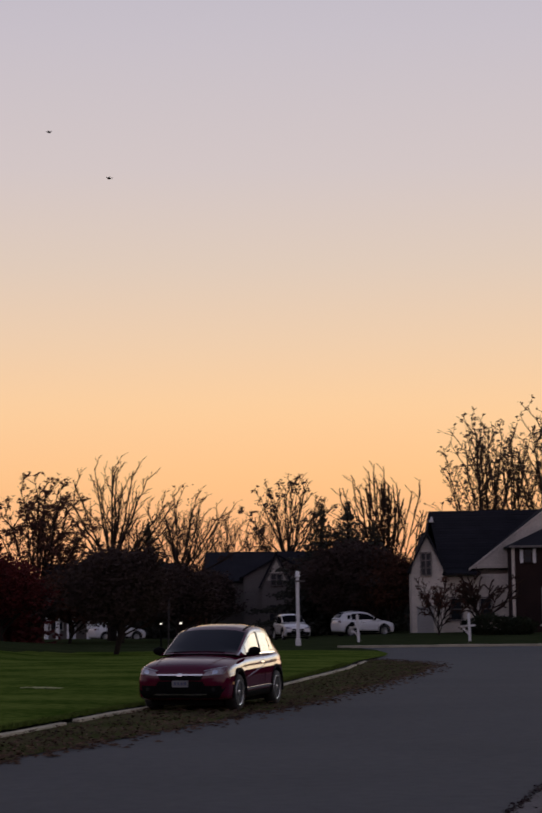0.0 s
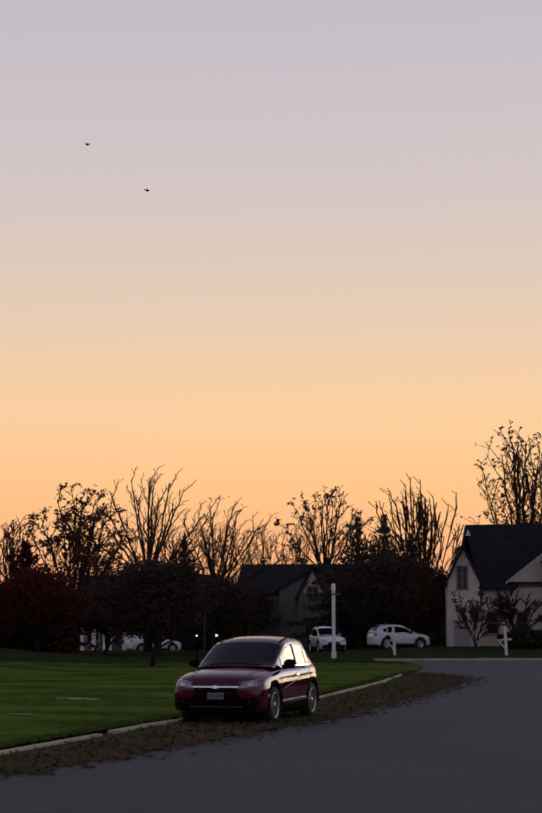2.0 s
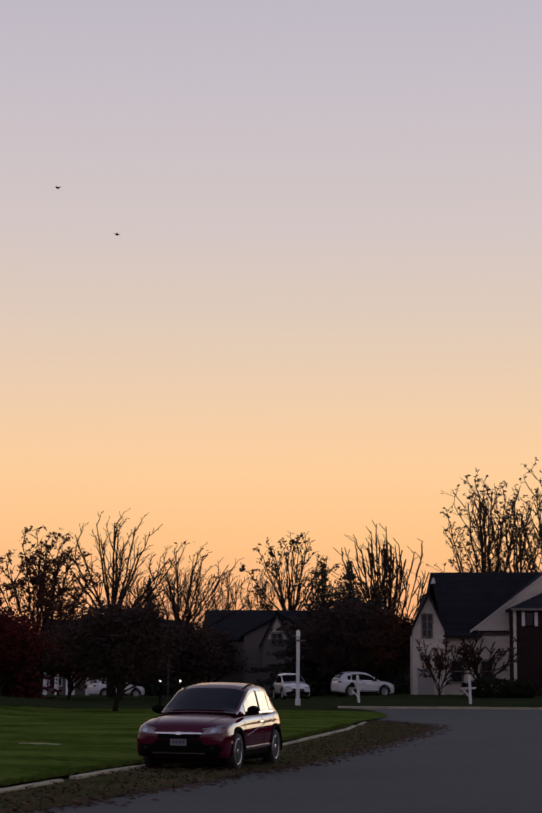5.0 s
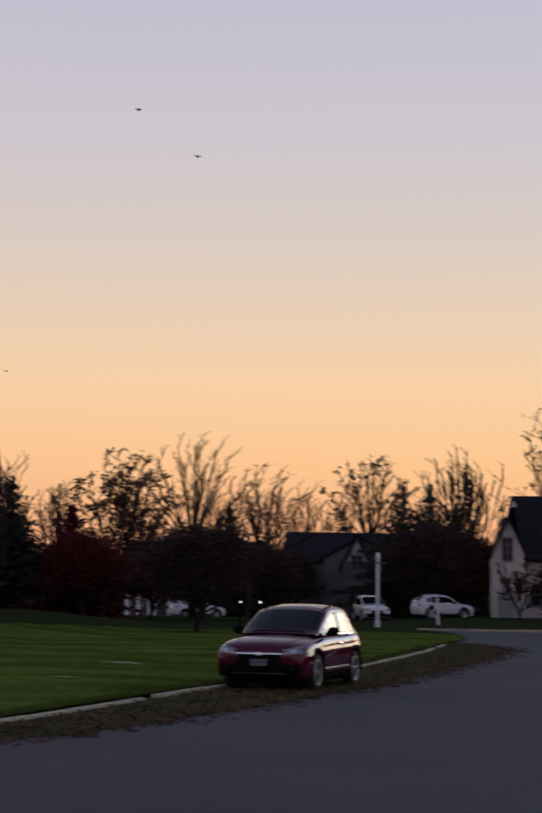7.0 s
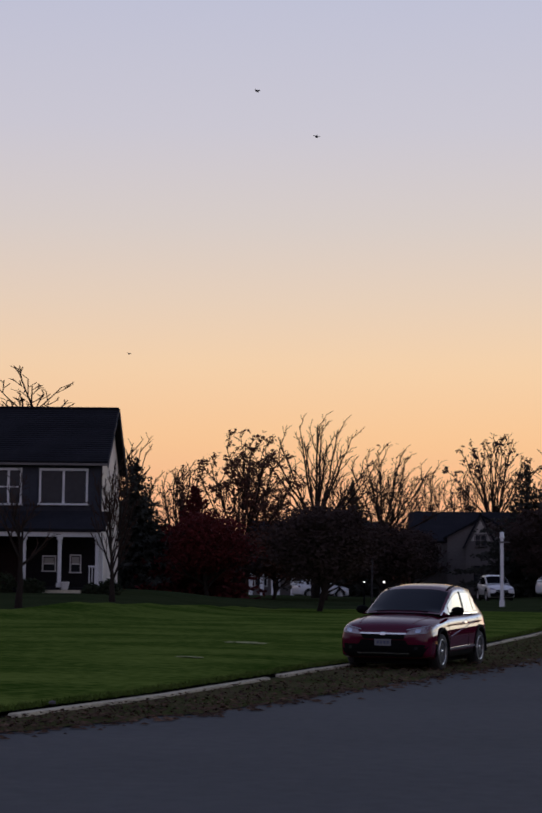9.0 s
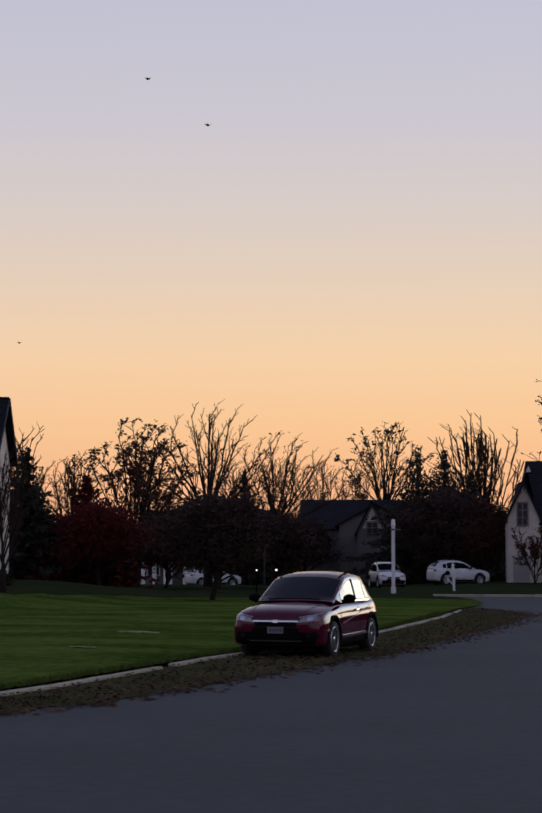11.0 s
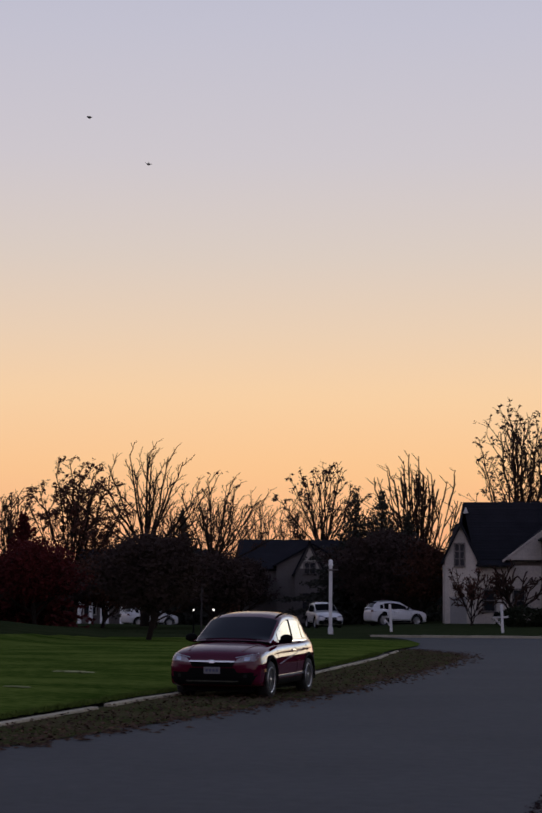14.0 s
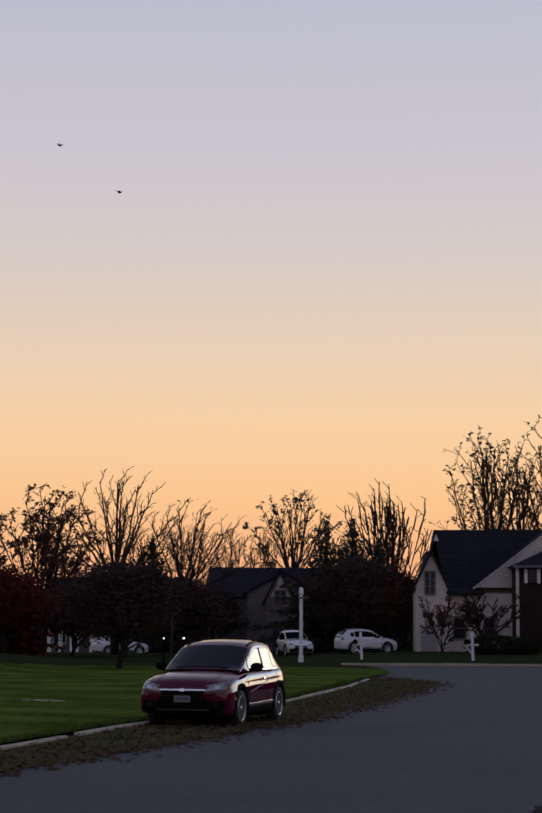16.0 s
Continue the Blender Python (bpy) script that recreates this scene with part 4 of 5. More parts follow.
part("garage_frame", boxm(19.68, 23.9, 125.4, 125.6, 0.6, 3.7, bevel=0.02), SIDING_PALE, brick)
gd = part("garage_door", boxm(20.05, 23.6, 125.34, 125.42, 0.62, 3.1), DOOR_PAINT, brick, "pale garage door")
for k in range(4):
    part("door_panel", boxm(20.1, 23.55, 125.31, 125.35, 0.68 + k * 0.61, 1.23 + k * 0.61, bevel=0.012), DOOR_PAINT, gd)
bush(13.9, 118.4, 0.2, 3.4, 1.6, 1.5, 321, "dark clipped shrub on a front lawn", HEDGE_LEAF, 2600, 0.12)
bush(16.0, 119.2, 0.2, 2.6, 1.6, 1.35, 322, "dark clipped shrub on a front lawn", HEDGE_LEAF, 2200, 0.12)
MULTI = dict(kids=(8, 5, 4), angle=40, ratio=(1.6, 0.5), up=0.04, clear=0.1, wobble=0.12, thin=0.042, stem=0.35)
tree(13.6, 121.2, 0.25, 4.6, 4.8, 331, MULTI, "small bare many-stemmed tree before a pale house", radius=0.14)
tree(10.9, 120.5, 0.25, 4.1, 2.6, 332, dict(MULTI, kids=(8, 5, 4)), "small twiggy tree before a pale house", LEAF_BROWN, 700, 0.10, 0.15, radius=0.08, top_only=0.45)

# grey house further back
grey = thing("house", pose(0, 0, 0), "grey house with a pale front gable behind parked cars", "house")
part("wall", boxm(-5.5, 5.0, 152.0, 160.0, -0.4, 4.6), SIDING_GREY, grey)
gable_roof(grey, -5.5, 5.0, 152.0, 160.0, 4.6, 7.0, 0.3)
wg = part("wide_gable", prism([(-2.45, -0.3), (3.4, -0.3), (3.4, 4.9), (0.55, 6.55), (-2.45, 5.0)], 150.6, 153.5), SIDING_GREY, grey, "grey siding under a wide gable")
lap(wg, [(-2.4, 0.2), (3.35, 0.2), (3.35, 4.85), (0.55, 6.45), (-2.4, 4.95)], 150.596, SIDING_GREY, 0.3)
part("wide_gable_roof", slab([(-2.8, 156, 4.85), (-2.8, 150.3, 4.85), (0.55, 150.3, 6.7), (0.55, 156, 6.7)], 0.14), SHINGLE, grey)
part("wide_gable_roof", slab([(3.7, 150.3, 4.85), (3.7, 156, 4.85), (0.55, 156, 6.7), (0.55, 150.3, 6.7)], 0.14), SHINGLE, grey)
gg = part("front_gable", prism([(-0.9, -0.3), (1.5, -0.3), (1.5, 4.4), (0.28, 6.75), (-0.9, 4.4)], 149.9, 153.0), SIDING_GREY, grey, "grey gable with pale top")
part("gable_panel", prism([(-0.5, 4.6), (1.1, 4.6), (0.28, 6.3)], 149.85, 149.92), SIDING_PALE, grey)
part("gable_roof", slab([(-1.2, 156, 4.0), (-1.2, 149.6, 4.0), (0.28, 149.6, 6.95), (0.28, 156, 6.95)], 0.14), SHINGLE, grey)
part("gable_roof", slab([(1.8, 149.6, 4.0), (1.8, 156, 4.0), (0.28, 156, 6.95), (0.28, 149.6, 6.95)], 0.14), SHINGLE, grey)
window(grey, -0.15, 0.75, 4.2, 5.1, 149.85, 2, 1, 0.07, trim=SIDING_GREY)
window(grey, -4.4, -3.2, 2.0, 3.4, 151.95, 2, 1, 0.07, trim=SIDING_GREY)
window(grey, -0.3, 0.9, 1.2, 2.6, 149.85, 2, 1, 0.07, trim=SIDING_GREY)

# low house glimpsed under the trees, with white porch columns
low = thing("house", pose(0, 0, 0), "low dark house with white porch columns under trees", "house")
part("wall", boxm(-19.5, -9.0, 156.0, 164.0, -0.6, 3.2), SIDING_GREY, low)
gable_roof(low, -19.5, -9.0, 154.0, 164.0, 3.0, 6.2, 0.4)
part("porch_floor", boxm(-19.5, -9.0, 152.6, 156.0, -0.6, -0.2), CONCRETE, low)
for x in (-19.0, -18.05, -17.1, -16.7, -15.45, -14.9):
    part("column", lathe([(0.22, -0.25), (0.22, -0.1), (0.17, -0.05), (0.175, 1.0), (0.15, 2.6), (0.2, 2.65), (0.2, 2.8)], 12), POST_WHITE, low, "white porch column", m=pose(x, 152.9, 0))
for x in (-18.5, -13.2):
    window(low, x - 0.5, x + 0.5, 0.7, 2.0, 155.95, 2, 1, 0.08)

# undergrowth that closes the view between the trees
UNDER = [(-22.5, 104, 5.2, 3.6), (-18.6, 108, 5, 3.6), (-15.8, 110, 5.0, 3.6), (-12.6, 112, 4.8, 3.8), (-9.6, 116, 5, 4.2), (-6.0, 121, 5, 4.4), (8.5, 133, 4.6, 5.6), (-26, 108, 5.5, 4.4), (-5.4, 148, 4.6, 4.9)]
for k, (x, y, w, h) in enumerate(UNDER):
    tree(x, y, 0.0, h + 0.6, w, 400 + k, dict(DENSE, clear=0.12), "low tree with dense dark foliage in a row of trees", LEAF_DARK if k % 3 else LEAF_BROWN, 11000, 0.13, 0.24, 0.13, top_only=0.36, dome=0.34)
# ---------------------------------------------------------------- cars
from mathutils.bvhtree import BVHTree

# along the car (forward is +y): half width, underside, top of the lower body
STATIONS = [(2.165, 0.40, 0.44, 0.64), (2.15, 0.70, 0.34, 0.72), (2.10, 0.83, 0.25, 0.82), (1.93, 0.885, 0.20, 0.915), (1.5, 0.90, 0.19, 0.99), (1.0, 0.895, 0.19, 1.04), (0.4, 0.885, 0.19, 1.07),
            (-0.4, 0.885, 0.19, 1.08), (-1.1, 0.888, 0.19, 1.10), (-1.6, 0.878, 0.21, 1.12), (-1.93, 0.835, 0.26, 1.10), (-2.09, 0.75, 0.32, 1.02), (-2.15, 0.62, 0.38, 0.92)]
RING = [(0.0, 0.0), (0.72, 0.0), (0.94, 0.03), (0.985, 0.12), (0.99, 0.30), (1.0, 0.48), (0.985, 0.64), (0.965, 0.70), (0.955, 0.82), (0.87, 0.93), (0.55, 0.985), (0.0, 1.0)]
# greenhouse: y, half width at the belt and at the roof, height of its top
CABIN = [(1.06, 0.775, 0.755, 1.048), (0.60, 0.78, 0.72, 1.275), (0.18, 0.785, 0.69, 1.478), (-0.05, 0.785, 0.665, 1.548), (-0.45, 0.78, 0.635, 1.588), (-0.95, 0.78, 0.625, 1.585),
         (-1.45, 0.76, 0.60, 1.535), (-1.78, 0.74, 0.57, 1.435), (-2.00, 0.72, 0.62, 1.20), (-2.08, 0.70, 0.66, 1.10)]


def cabin(y, v):
    """A point of the greenhouse: v is 0 on the roof's middle, -1 and 1 at the two belt lines."""
    y = max(min(y, CABIN[0][0]), CABIN[-1][0])
    for a, b in zip(CABIN, CABIN[1:]):
        if a[0] >= y >= b[0]:
            t = (a[0] - y) / (a[0] - b[0])
            wb, wt, zt = (a[k] + (b[k] - a[k]) * t for k in (1, 2, 3))
            break
    u, belt = abs(v), 1.0
    drop = min(0.07, (zt - belt) * 0.5)
    if u < 0.5:
        q = u / 0.5
        x, z = wt * q, zt - drop * q ** 3.2
    else:
        s = (u - 0.5) / 0.5
        x, z = wt + (wb - wt) * s ** 0.9, zt - drop + (belt - zt + drop) * s
    return Vector((math.copysign(x, v), y, z))


def baked(ob):
    """The mesh of ob with its modifiers done, and ob away."""
    dg = bpy.context.evaluated_depsgraph_get()
    me = bpy.data.meshes.new_from_object(ob.evaluated_get(dg))
    old = ob.data
    bpy.data.objects.remove(ob)
    bpy.data.meshes.remove(old)
    return me


def car_body():
    v, f, n = [], [], 2 * (len(RING) - 1)
    for y, w, zb, zt in STATIONS:
        ring = [(w * a, y, zb + (zt - zb) * c) for a, c in RING]
        v += ring + [(-x, yy, z) for x, yy, z in ring[-2:0:-1]]
    for j in range(len(STATIONS) - 1):
        for k in range(n):
            a, b = j * n + k, j * n + (k + 1) % n
            f.append((a, b, b + n, a + n))
    f.append(tuple(range(n))[::-1])
    f.append(tuple(range((len(STATIONS) - 1) * n, len(STATIONS) * n)))
    ob = new("raw_body", raw(v, f, True))
    sub = ob.modifiers.new("s", "SUBSURF")
    sub.levels = sub.render_levels = 2
    cutters = []
    for y in (1.30, -1.31):
        for s in (-1, 1):
            me = lathe([(0.395, 0.60), (0.395, 1.2)], 28, "X")
            me.transform(Matrix.Diagonal((s, 1, 1, 1)) @ Matrix.Translation((0, 0, 0)))
            if s < 0:
                me.flip_normals()
            c = new("cut", me)
            c.matrix_basis = pose(0, y, 0.345)
            cutters.append(c)
            b = ob.modifiers.new("b", "BOOLEAN")
            b.object, b.operation, b.solver = c, "DIFFERENCE", "EXACT"
    bpy.context.view_layer.update()
    me = baked(ob)
    for c in cutters:
        bpy.data.objects.remove(c)
    bm = bmesh.new()
    bm.from_mesh(me)
    bmesh.ops.recalc_face_normals(bm, faces=bm.faces)
    bm.to_mesh(me)
    bm.free()
    me.shade_smooth()
    me.set_sharp_from_angle(angle=radians(40))
    return me


BODY = car_body()
BODY_TREE = BVHTree.FromPolygons([v.co[:] for v in BODY.vertices], [tuple(p.vertices) for p in BODY.polygons])


def press(corners, nx, ny, toward, lift=0.006, thick=0.012):
    """A thin panel pressed onto the lower body: corners of a quad, projected the way 'toward' names."""
    axis = Vector(dict(front=(0, -1, 0), left=(1, 0, 0), right=(-1, 0, 0), top=(0, 0, -1), back=(0, 1, 0))[toward])
    a, b, c, d = [Vector(p) for p in corners]
    grid = []
    for j in range(ny + 1):
        for i in range(nx + 1):
            p = a.lerp(b, i / nx).lerp(d.lerp(c, i / nx), j / ny)
            hit = BODY_TREE.ray_cast(p - axis * 3, axis)
            grid.append((hit[0] if hit[0] is not None else p) - axis * lift)
    v = grid + [g + axis * (thick + lift) for g in grid]
    n, m = nx + 1, len(grid)
    f = [(j * n + i, j * n + i + 1, (j + 1) * n + i + 1, (j + 1) * n + i) for j in range(ny) for i in range(nx)]
    rim = [i for i in range(n)] + [j * n + nx for j in range(1, ny + 1)] + [ny * n + i for i in range(nx - 1, -1, -1)] + [j * n for j in range(ny - 1, 0, -1)]
    f += [(rim[k], rim[(k + 1) % len(rim)], rim[(k + 1) % len(rim)] + m, rim[k] + m) for k in range(len(rim))]
    bm = bmesh.new()
    vs = [bm.verts.new(p) for p in v]
    for q in f:
        bm.faces.new([vs[k] for k in q])
    bmesh.ops.recalc_face_normals(bm, faces=bm.faces)
    for fc in bm.faces:
        fc.smooth = True
    me = bpy.data.meshes.new("panel")
    bm.to_mesh(me)
    bm.free()
    me.set_sharp_from_angle(angle=radians(45))
    return me


def pane_mesh(y0, y1, v0, v1, ny, nv, lift=0.007):
    """A pane that follows the greenhouse between two lengths and two heights."""
    v, f = [], []
    for j in range(ny + 1):
        for i in range(nv + 1):
            y, u = y0 + (y1 - y0) * j / ny, v0 + (v1 - v0) * i / nv
            p = cabin(y, u)
            n = (cabin(y, u + 0.01) - cabin(y, u - 0.01)).cross(cabin(y + 0.02, u) - cabin(y - 0.02, u))
            if n.length == 0:
                n = Vector((0, 0, 1))
            n.normalize()
            if n.dot(p - Vector((0, p.y - (0.4 if y > 0.2 else 0), 0.9))) < 0:
                n = -n
            v.append(p + n * lift)
    for j in range(ny):
        for i in range(nv):
            a = j * (nv + 1) + i
            f.append((a, a + 1, a + nv + 2, a + nv + 1))
    return raw(v, f, True)


def wheel_parts(car, x, y, side):
    w = part("wheel", lathe([(0.19, -0.09), (0.315, -0.105), (0.335, -0.08), (0.338, 0.08), (0.315, 0.105), (0.235, 0.1), (0.225, 0.02)], 32, "X"), TYRE, car, m=pose(x, y, 0.338))
    rim = part("rim", lathe([(0.21, side * 0.0), (0.235, side * 0.10), (0.226, side * 0.108), (0.215, side * 0.09), (0.20, side * 0.03)], 32, "X"), RIM, w, "silver alloy rim")
    for k in range(5):
        a = math.radians(72 * k)
        bm = bmesh.new()
        box(bm, side * 0.05, side * 0.085, -0.026, 0.026, 0.03, 0.215, bevel=0.008)
        bmesh.ops.rotate(bm, verts=bm.verts, cent=(0, 0, 0), matrix=Matrix.Rotation(a, 3, "X"))
        part("spoke", bm, RIM, w)
    part("hub_cap", lathe([(0.05, side * 0.05), (0.05, side * 0.09), (0.03, side * 0.1)], 16, "X"), RIM, w)


def build_car(m, paint, label, group="", glass=None):
    glass = glass or GLASS_SIDE
    car = thing("car", m, label, "car", group)
    body = BODY.copy()
    part("body", body, paint, car)
    v, f, ys, vs = [], [], [1.06 - 3.14 * k / 40 for k in range(41)], [-1 + k / 16 for k in range(33)]
    for y in ys:
        v += [cabin(y, u) for u in vs]
    n = len(vs)
    for j in range(len(ys) - 1):
        for i in range(n - 1):
            f.append((j * n + i, j * n + i + 1, (j + 1) * n + i + 1, (j + 1) * n + i))
    cab = raw(v, f, True)
    cab.set_sharp_from_angle(angle=radians(60))
    part("roof", cab, paint, car)
    part("windscreen", pane_mesh(0.99, 0.17, -0.475, 0.475, 12, 16), FAR_GLASS if glass is FAR_GLASS else GLASS_DARK, car, "dark windscreen")
    part("rear_window", pane_mesh(-1.62, -2.02, -0.42, 0.42, 6, 12), GLASS_DARK, car)
    for s in (-1, 1):
        part("side_window", pane_mesh(0.52, -0.42, s * 0.60, s * 0.95, 10, 5), glass, car)
        part("side_window", pane_mesh(-0.50, -1.18, s * 0.60, s * 0.95, 8, 5), glass, car)
        part("quarter_window", pane_mesh(-1.25, -1.50, s * 0.66, s * 0.92, 4, 4), glass, car)
        part("window_trim", pane_mesh(0.60, -1.55, s * 0.965, s * 0.995, 20, 1, 0.012), CHROME, car)
        pil = pane_mesh(-0.40, -0.52, s * 0.58, s * 0.97, 2, 4, 0.009)
        part("door_pillar", pil, CLADDING, car)
        rail = Wood(1)
        pts = [cabin(y, s * 0.45) + Vector((0, 0, 0.022)) for y in (0.0, -0.3, -0.7, -1.1, -1.4)]
        rail.tube([cabin(0.1, s * 0.43)] + pts + [cabin(-1.5, s * 0.43)], [0.013] * 7, 6, 0)
        part("roof_rail", raw(rail.v[0], rail.f[0], True), CLADDING, car)
        # mirrors
        bm = bmesh.new()
        bmesh.ops.create_icosphere(bm, subdivisions=3, radius=1, matrix=Matrix.LocRotScale((s * 0.95, 0.56, 1.085), None, (0.125, 0.085, 0.08)))
        for fc in bm.faces:
            fc.smooth = True
        mir = part("wing_mirror", bm, CLADDING, car)
        part("mirror_arm", boxm(min(s * 0.80, s * 0.95), max(s * 0.80, s * 0.95), 0.53, 0.61, 1.0, 1.06, bevel=0.012), CLADDING, mir)
        # lamps, cladding, trim
        sx = "left" if s < 0 else "right"
        hl = part("headlight", press([(s * 0.42, 0, 0.665), (s * 0.80, 0, 0.70), (s * 0.845, 0, 0.835), (s * 0.50, 0, 0.755)], 10, 4, "front", 0.008), LENS, car, "clear swept headlight")
        part("headlight_brow", press([(s * 0.44, 0, 0.753), (s * 0.84, 0, 0.836), (s * 0.845, 0, 0.846), (s * 0.44, 0, 0.765)], 8, 1, "front", 0.012), RIM, hl)
        part("headlight_bulb", press([(s * 0.60, 0, 0.70), (s * 0.70, 0, 0.71), (s * 0.71, 0, 0.775), (s * 0.61, 0, 0.765)], 3, 3, "front", 0.016), CHROME, hl, "bright reflector")
        fog = part("fog_lamp_recess", press([(s * 0.50, 0, 0.36), (s * 0.74, 0, 0.38), (s * 0.74, 0, 0.50), (s * 0.52, 0, 0.47)], 5, 3, "front", 0.006), CLADDING, car)
        part("fog_lamp", press([(s * 0.60, 0, 0.40), (s * 0.66, 0, 0.40), (s * 0.66, 0, 0.46), (s * 0.60, 0, 0.46)], 2, 2, "front", 0.014), GLASS_SIDE, fog)
        part("front_reflector", press([(0, 1.78, 0.50), (0, 1.70, 0.50), (0, 1.70, 0.55), (0, 1.78, 0.55)], 2, 1, sx, 0.008), AMBER, car)
        part("sill_cladding", press([(0, 0.93, 0.235), (0, -0.93, 0.235), (0, -0.93, 0.36), (0, 0.93, 0.34)], 16, 2, sx, 0.012), CLADDING, car)
        part("sill_strip", press([(0, 0.85, 0.372), (0, -0.85, 0.39), (0, -0.85, 0.425), (0, 0.85, 0.402)], 16, 1, sx, 0.02), CHROME, car, "bright strip along the sill")
        part("door_crease", press([(0, 0.75, 0.60), (0, -1.05, 0.86), (0, -1.05, 0.89), (0, 0.75, 0.615)], 18, 1, sx, 0.014), paint, car)
        part("door_handle", press([(0, -0.18, 0.84), (0, -0.36, 0.845), (0, -0.36, 0.875), (0, -0.18, 0.87)], 4, 1, sx, 0.03), CHROME, car)
        for yy in (0.84, -0.44, -1.22):
            part("door_gap", press([(0, yy, 0.40), (0, yy - 0.012, 0.40), (0, yy - 0.012, 1.0), (0, yy, 1.0)], 1, 10, sx, 0.003), CLADDING, car)
        part("tail_light", press([(s * 0.50, 0, 0.90), (s * 0.80, 0, 0.86), (s * 0.82, 0, 1.02), (s * 0.50, 0, 0.98)], 6, 3, "back", 0.008), LEAF_RED, car)
        for yw in (1.30, -1.31):
            v, f = [], []
            for k in range(21):
                a = math.pi * (k / 20) * 1.12 - math.pi * 0.06
                for r in (0.385, 0.45):
                    for xx in (0.80, 0.897):
                        v.append((s * (xx if r < 0.4 else xx - 0.006), yw + r * math.cos(a), 0.345 + r * math.sin(a)))
            for k in range(20):
                b = 4 * k
                f += [(b, b + 1, b + 5, b + 4), (b + 1, b + 3, b + 7, b + 5), (b + 3, b + 2, b + 6, b + 7)]
            part("arch_cladding", raw(v, f, True), CLADDING, car, "black wheel arch trim")
            wheel_parts(car, s * 0.775, yw, s)
            part("wheel_well", boxm(min(s * 0.3, s * 0.62), max(s * 0.3, s * 0.62), yw - 0.36, yw + 0.36, 0.22, 0.72), CLADDING, car)
        # windscreen wiper
        part("wiper", boxm(min(0, s * 0.5), max(0, s * 0.5), 1.0, 1.02, 1.062, 1.075), CLADDING, car)
    part("cowl", press([(-0.74, 1.10, 0), (0.74, 1.10, 0), (0.72, 0.97, 0), (-0.72, 0.97, 0)], 12, 2, "top", 0.008), CLADDING, car)
    part("grille", press([(-0.38, 0, 0.585), (0.38, 0, 0.585), (0.44, 0, 0.69), (-0.44, 0, 0.69)], 12, 3, "front", 0.006), CLADDING, car)
    part("grille_bar", press([(-0.43, 0, 0.675), (0.43, 0, 0.675), (0.44, 0, 0.702), (-0.44, 0, 0.702)], 12, 1, "front", 0.022), CHROME, car, "chrome bar across the grille")
    part("badge", press([(-0.05, 0, 0.66), (0.05, 0, 0.66), (0.04, 0, 0.715), (-0.04, 0, 0.715)], 3, 3, "front", 0.034), CHROME, car, "plain chrome badge")
    part("lower_grille", press([(-0.56, 0, 0.365), (0.56, 0, 0.365), (0.42, 0, 0.57), (-0.42, 0, 0.57)], 12, 3, "front", 0.006), CLADDING, car)
    for z in (0.41, 0.45, 0.49):
        part("grille_slat", press([(-0.47, 0, z), (0.47, 0, z), (0.47, 0, z + 0.012), (-0.47, 0, z + 0.012)], 10, 1, "front", 0.016), CLADDING, car)
    part("bumper_lip", press([(-0.72, 0, 0.265), (0.72, 0, 0.265), (0.86, 0, 0.49), (-0.86, 0, 0.49)], 18, 5, "front", 0.012), CLADDING, car, "black lower bumper")
    part("bumper_strip", press([(-0.50, 0, 0.322), (0.50, 0, 0.322), (0.50, 0, 0.337), (-0.50, 0, 0.337)], 10, 1, "front", 0.02), RIM, car)
    pl = part("number_plate", press([(-0.155, 0, 0.465), (0.155, 0, 0.465), (0.155, 0, 0.585), (-0.155, 0, 0.585)], 4, 2, "front", 0.02), PLATE, car, "pale plate with dark bars")
    for x in (-0.10, -0.035, 0.03, 0.095):
        part("bar", press([(x - 0.022, 0, 0.50), (x + 0.022, 0, 0.50), (x + 0.022, 0, 0.555), (x - 0.022, 0, 0.555)], 1, 1, "front", 0.024), PLATE_INK, pl)
    for s in (-1, 1):
        part("bonnet_crease", press([(s * 0.50, 1.95, 0), (s * 0.53, 1.95, 0), (s * 0.66, 1.12, 0), (s * 0.62, 1.12, 0)], 1, 10, "top", 0.010), paint, car)
    # tray set low and wide to deepen the shade under the car
    part("underbody", boxm(-0.66, 0.66, -1.9, 1.85, 0.13, 0.32), CLADDING, car)
    return car


build_car(pose(-1.13, 35.44, 0.0, 0, 0, 180 - 15.4), CAR_RED, "dark red compact crossover car parked at the kerb, facing us")
build_car(pose(1.18, 122.0, 0.10, 0, 0, 192) @ Matrix.Diagonal((1, 1, 1.1, 1)), CAR_WHITE, "white car parked before a grey house", "parked cars far off", FAR_GLASS)
build_car(pose(6.25, 128.5, 0.22, 0, 0, -66) @ Matrix.Diagonal((1, 1, 1.12, 1)), CAR_WHITE, "tall white car parked side-on in a driveway", "parked cars far off", FAR_GLASS)
build_car(pose(-12.1, 141.0, -0.14, 0, 0, -60), CAR_WHITE, "white car parked under trees", "parked cars far off", FAR_GLASS)
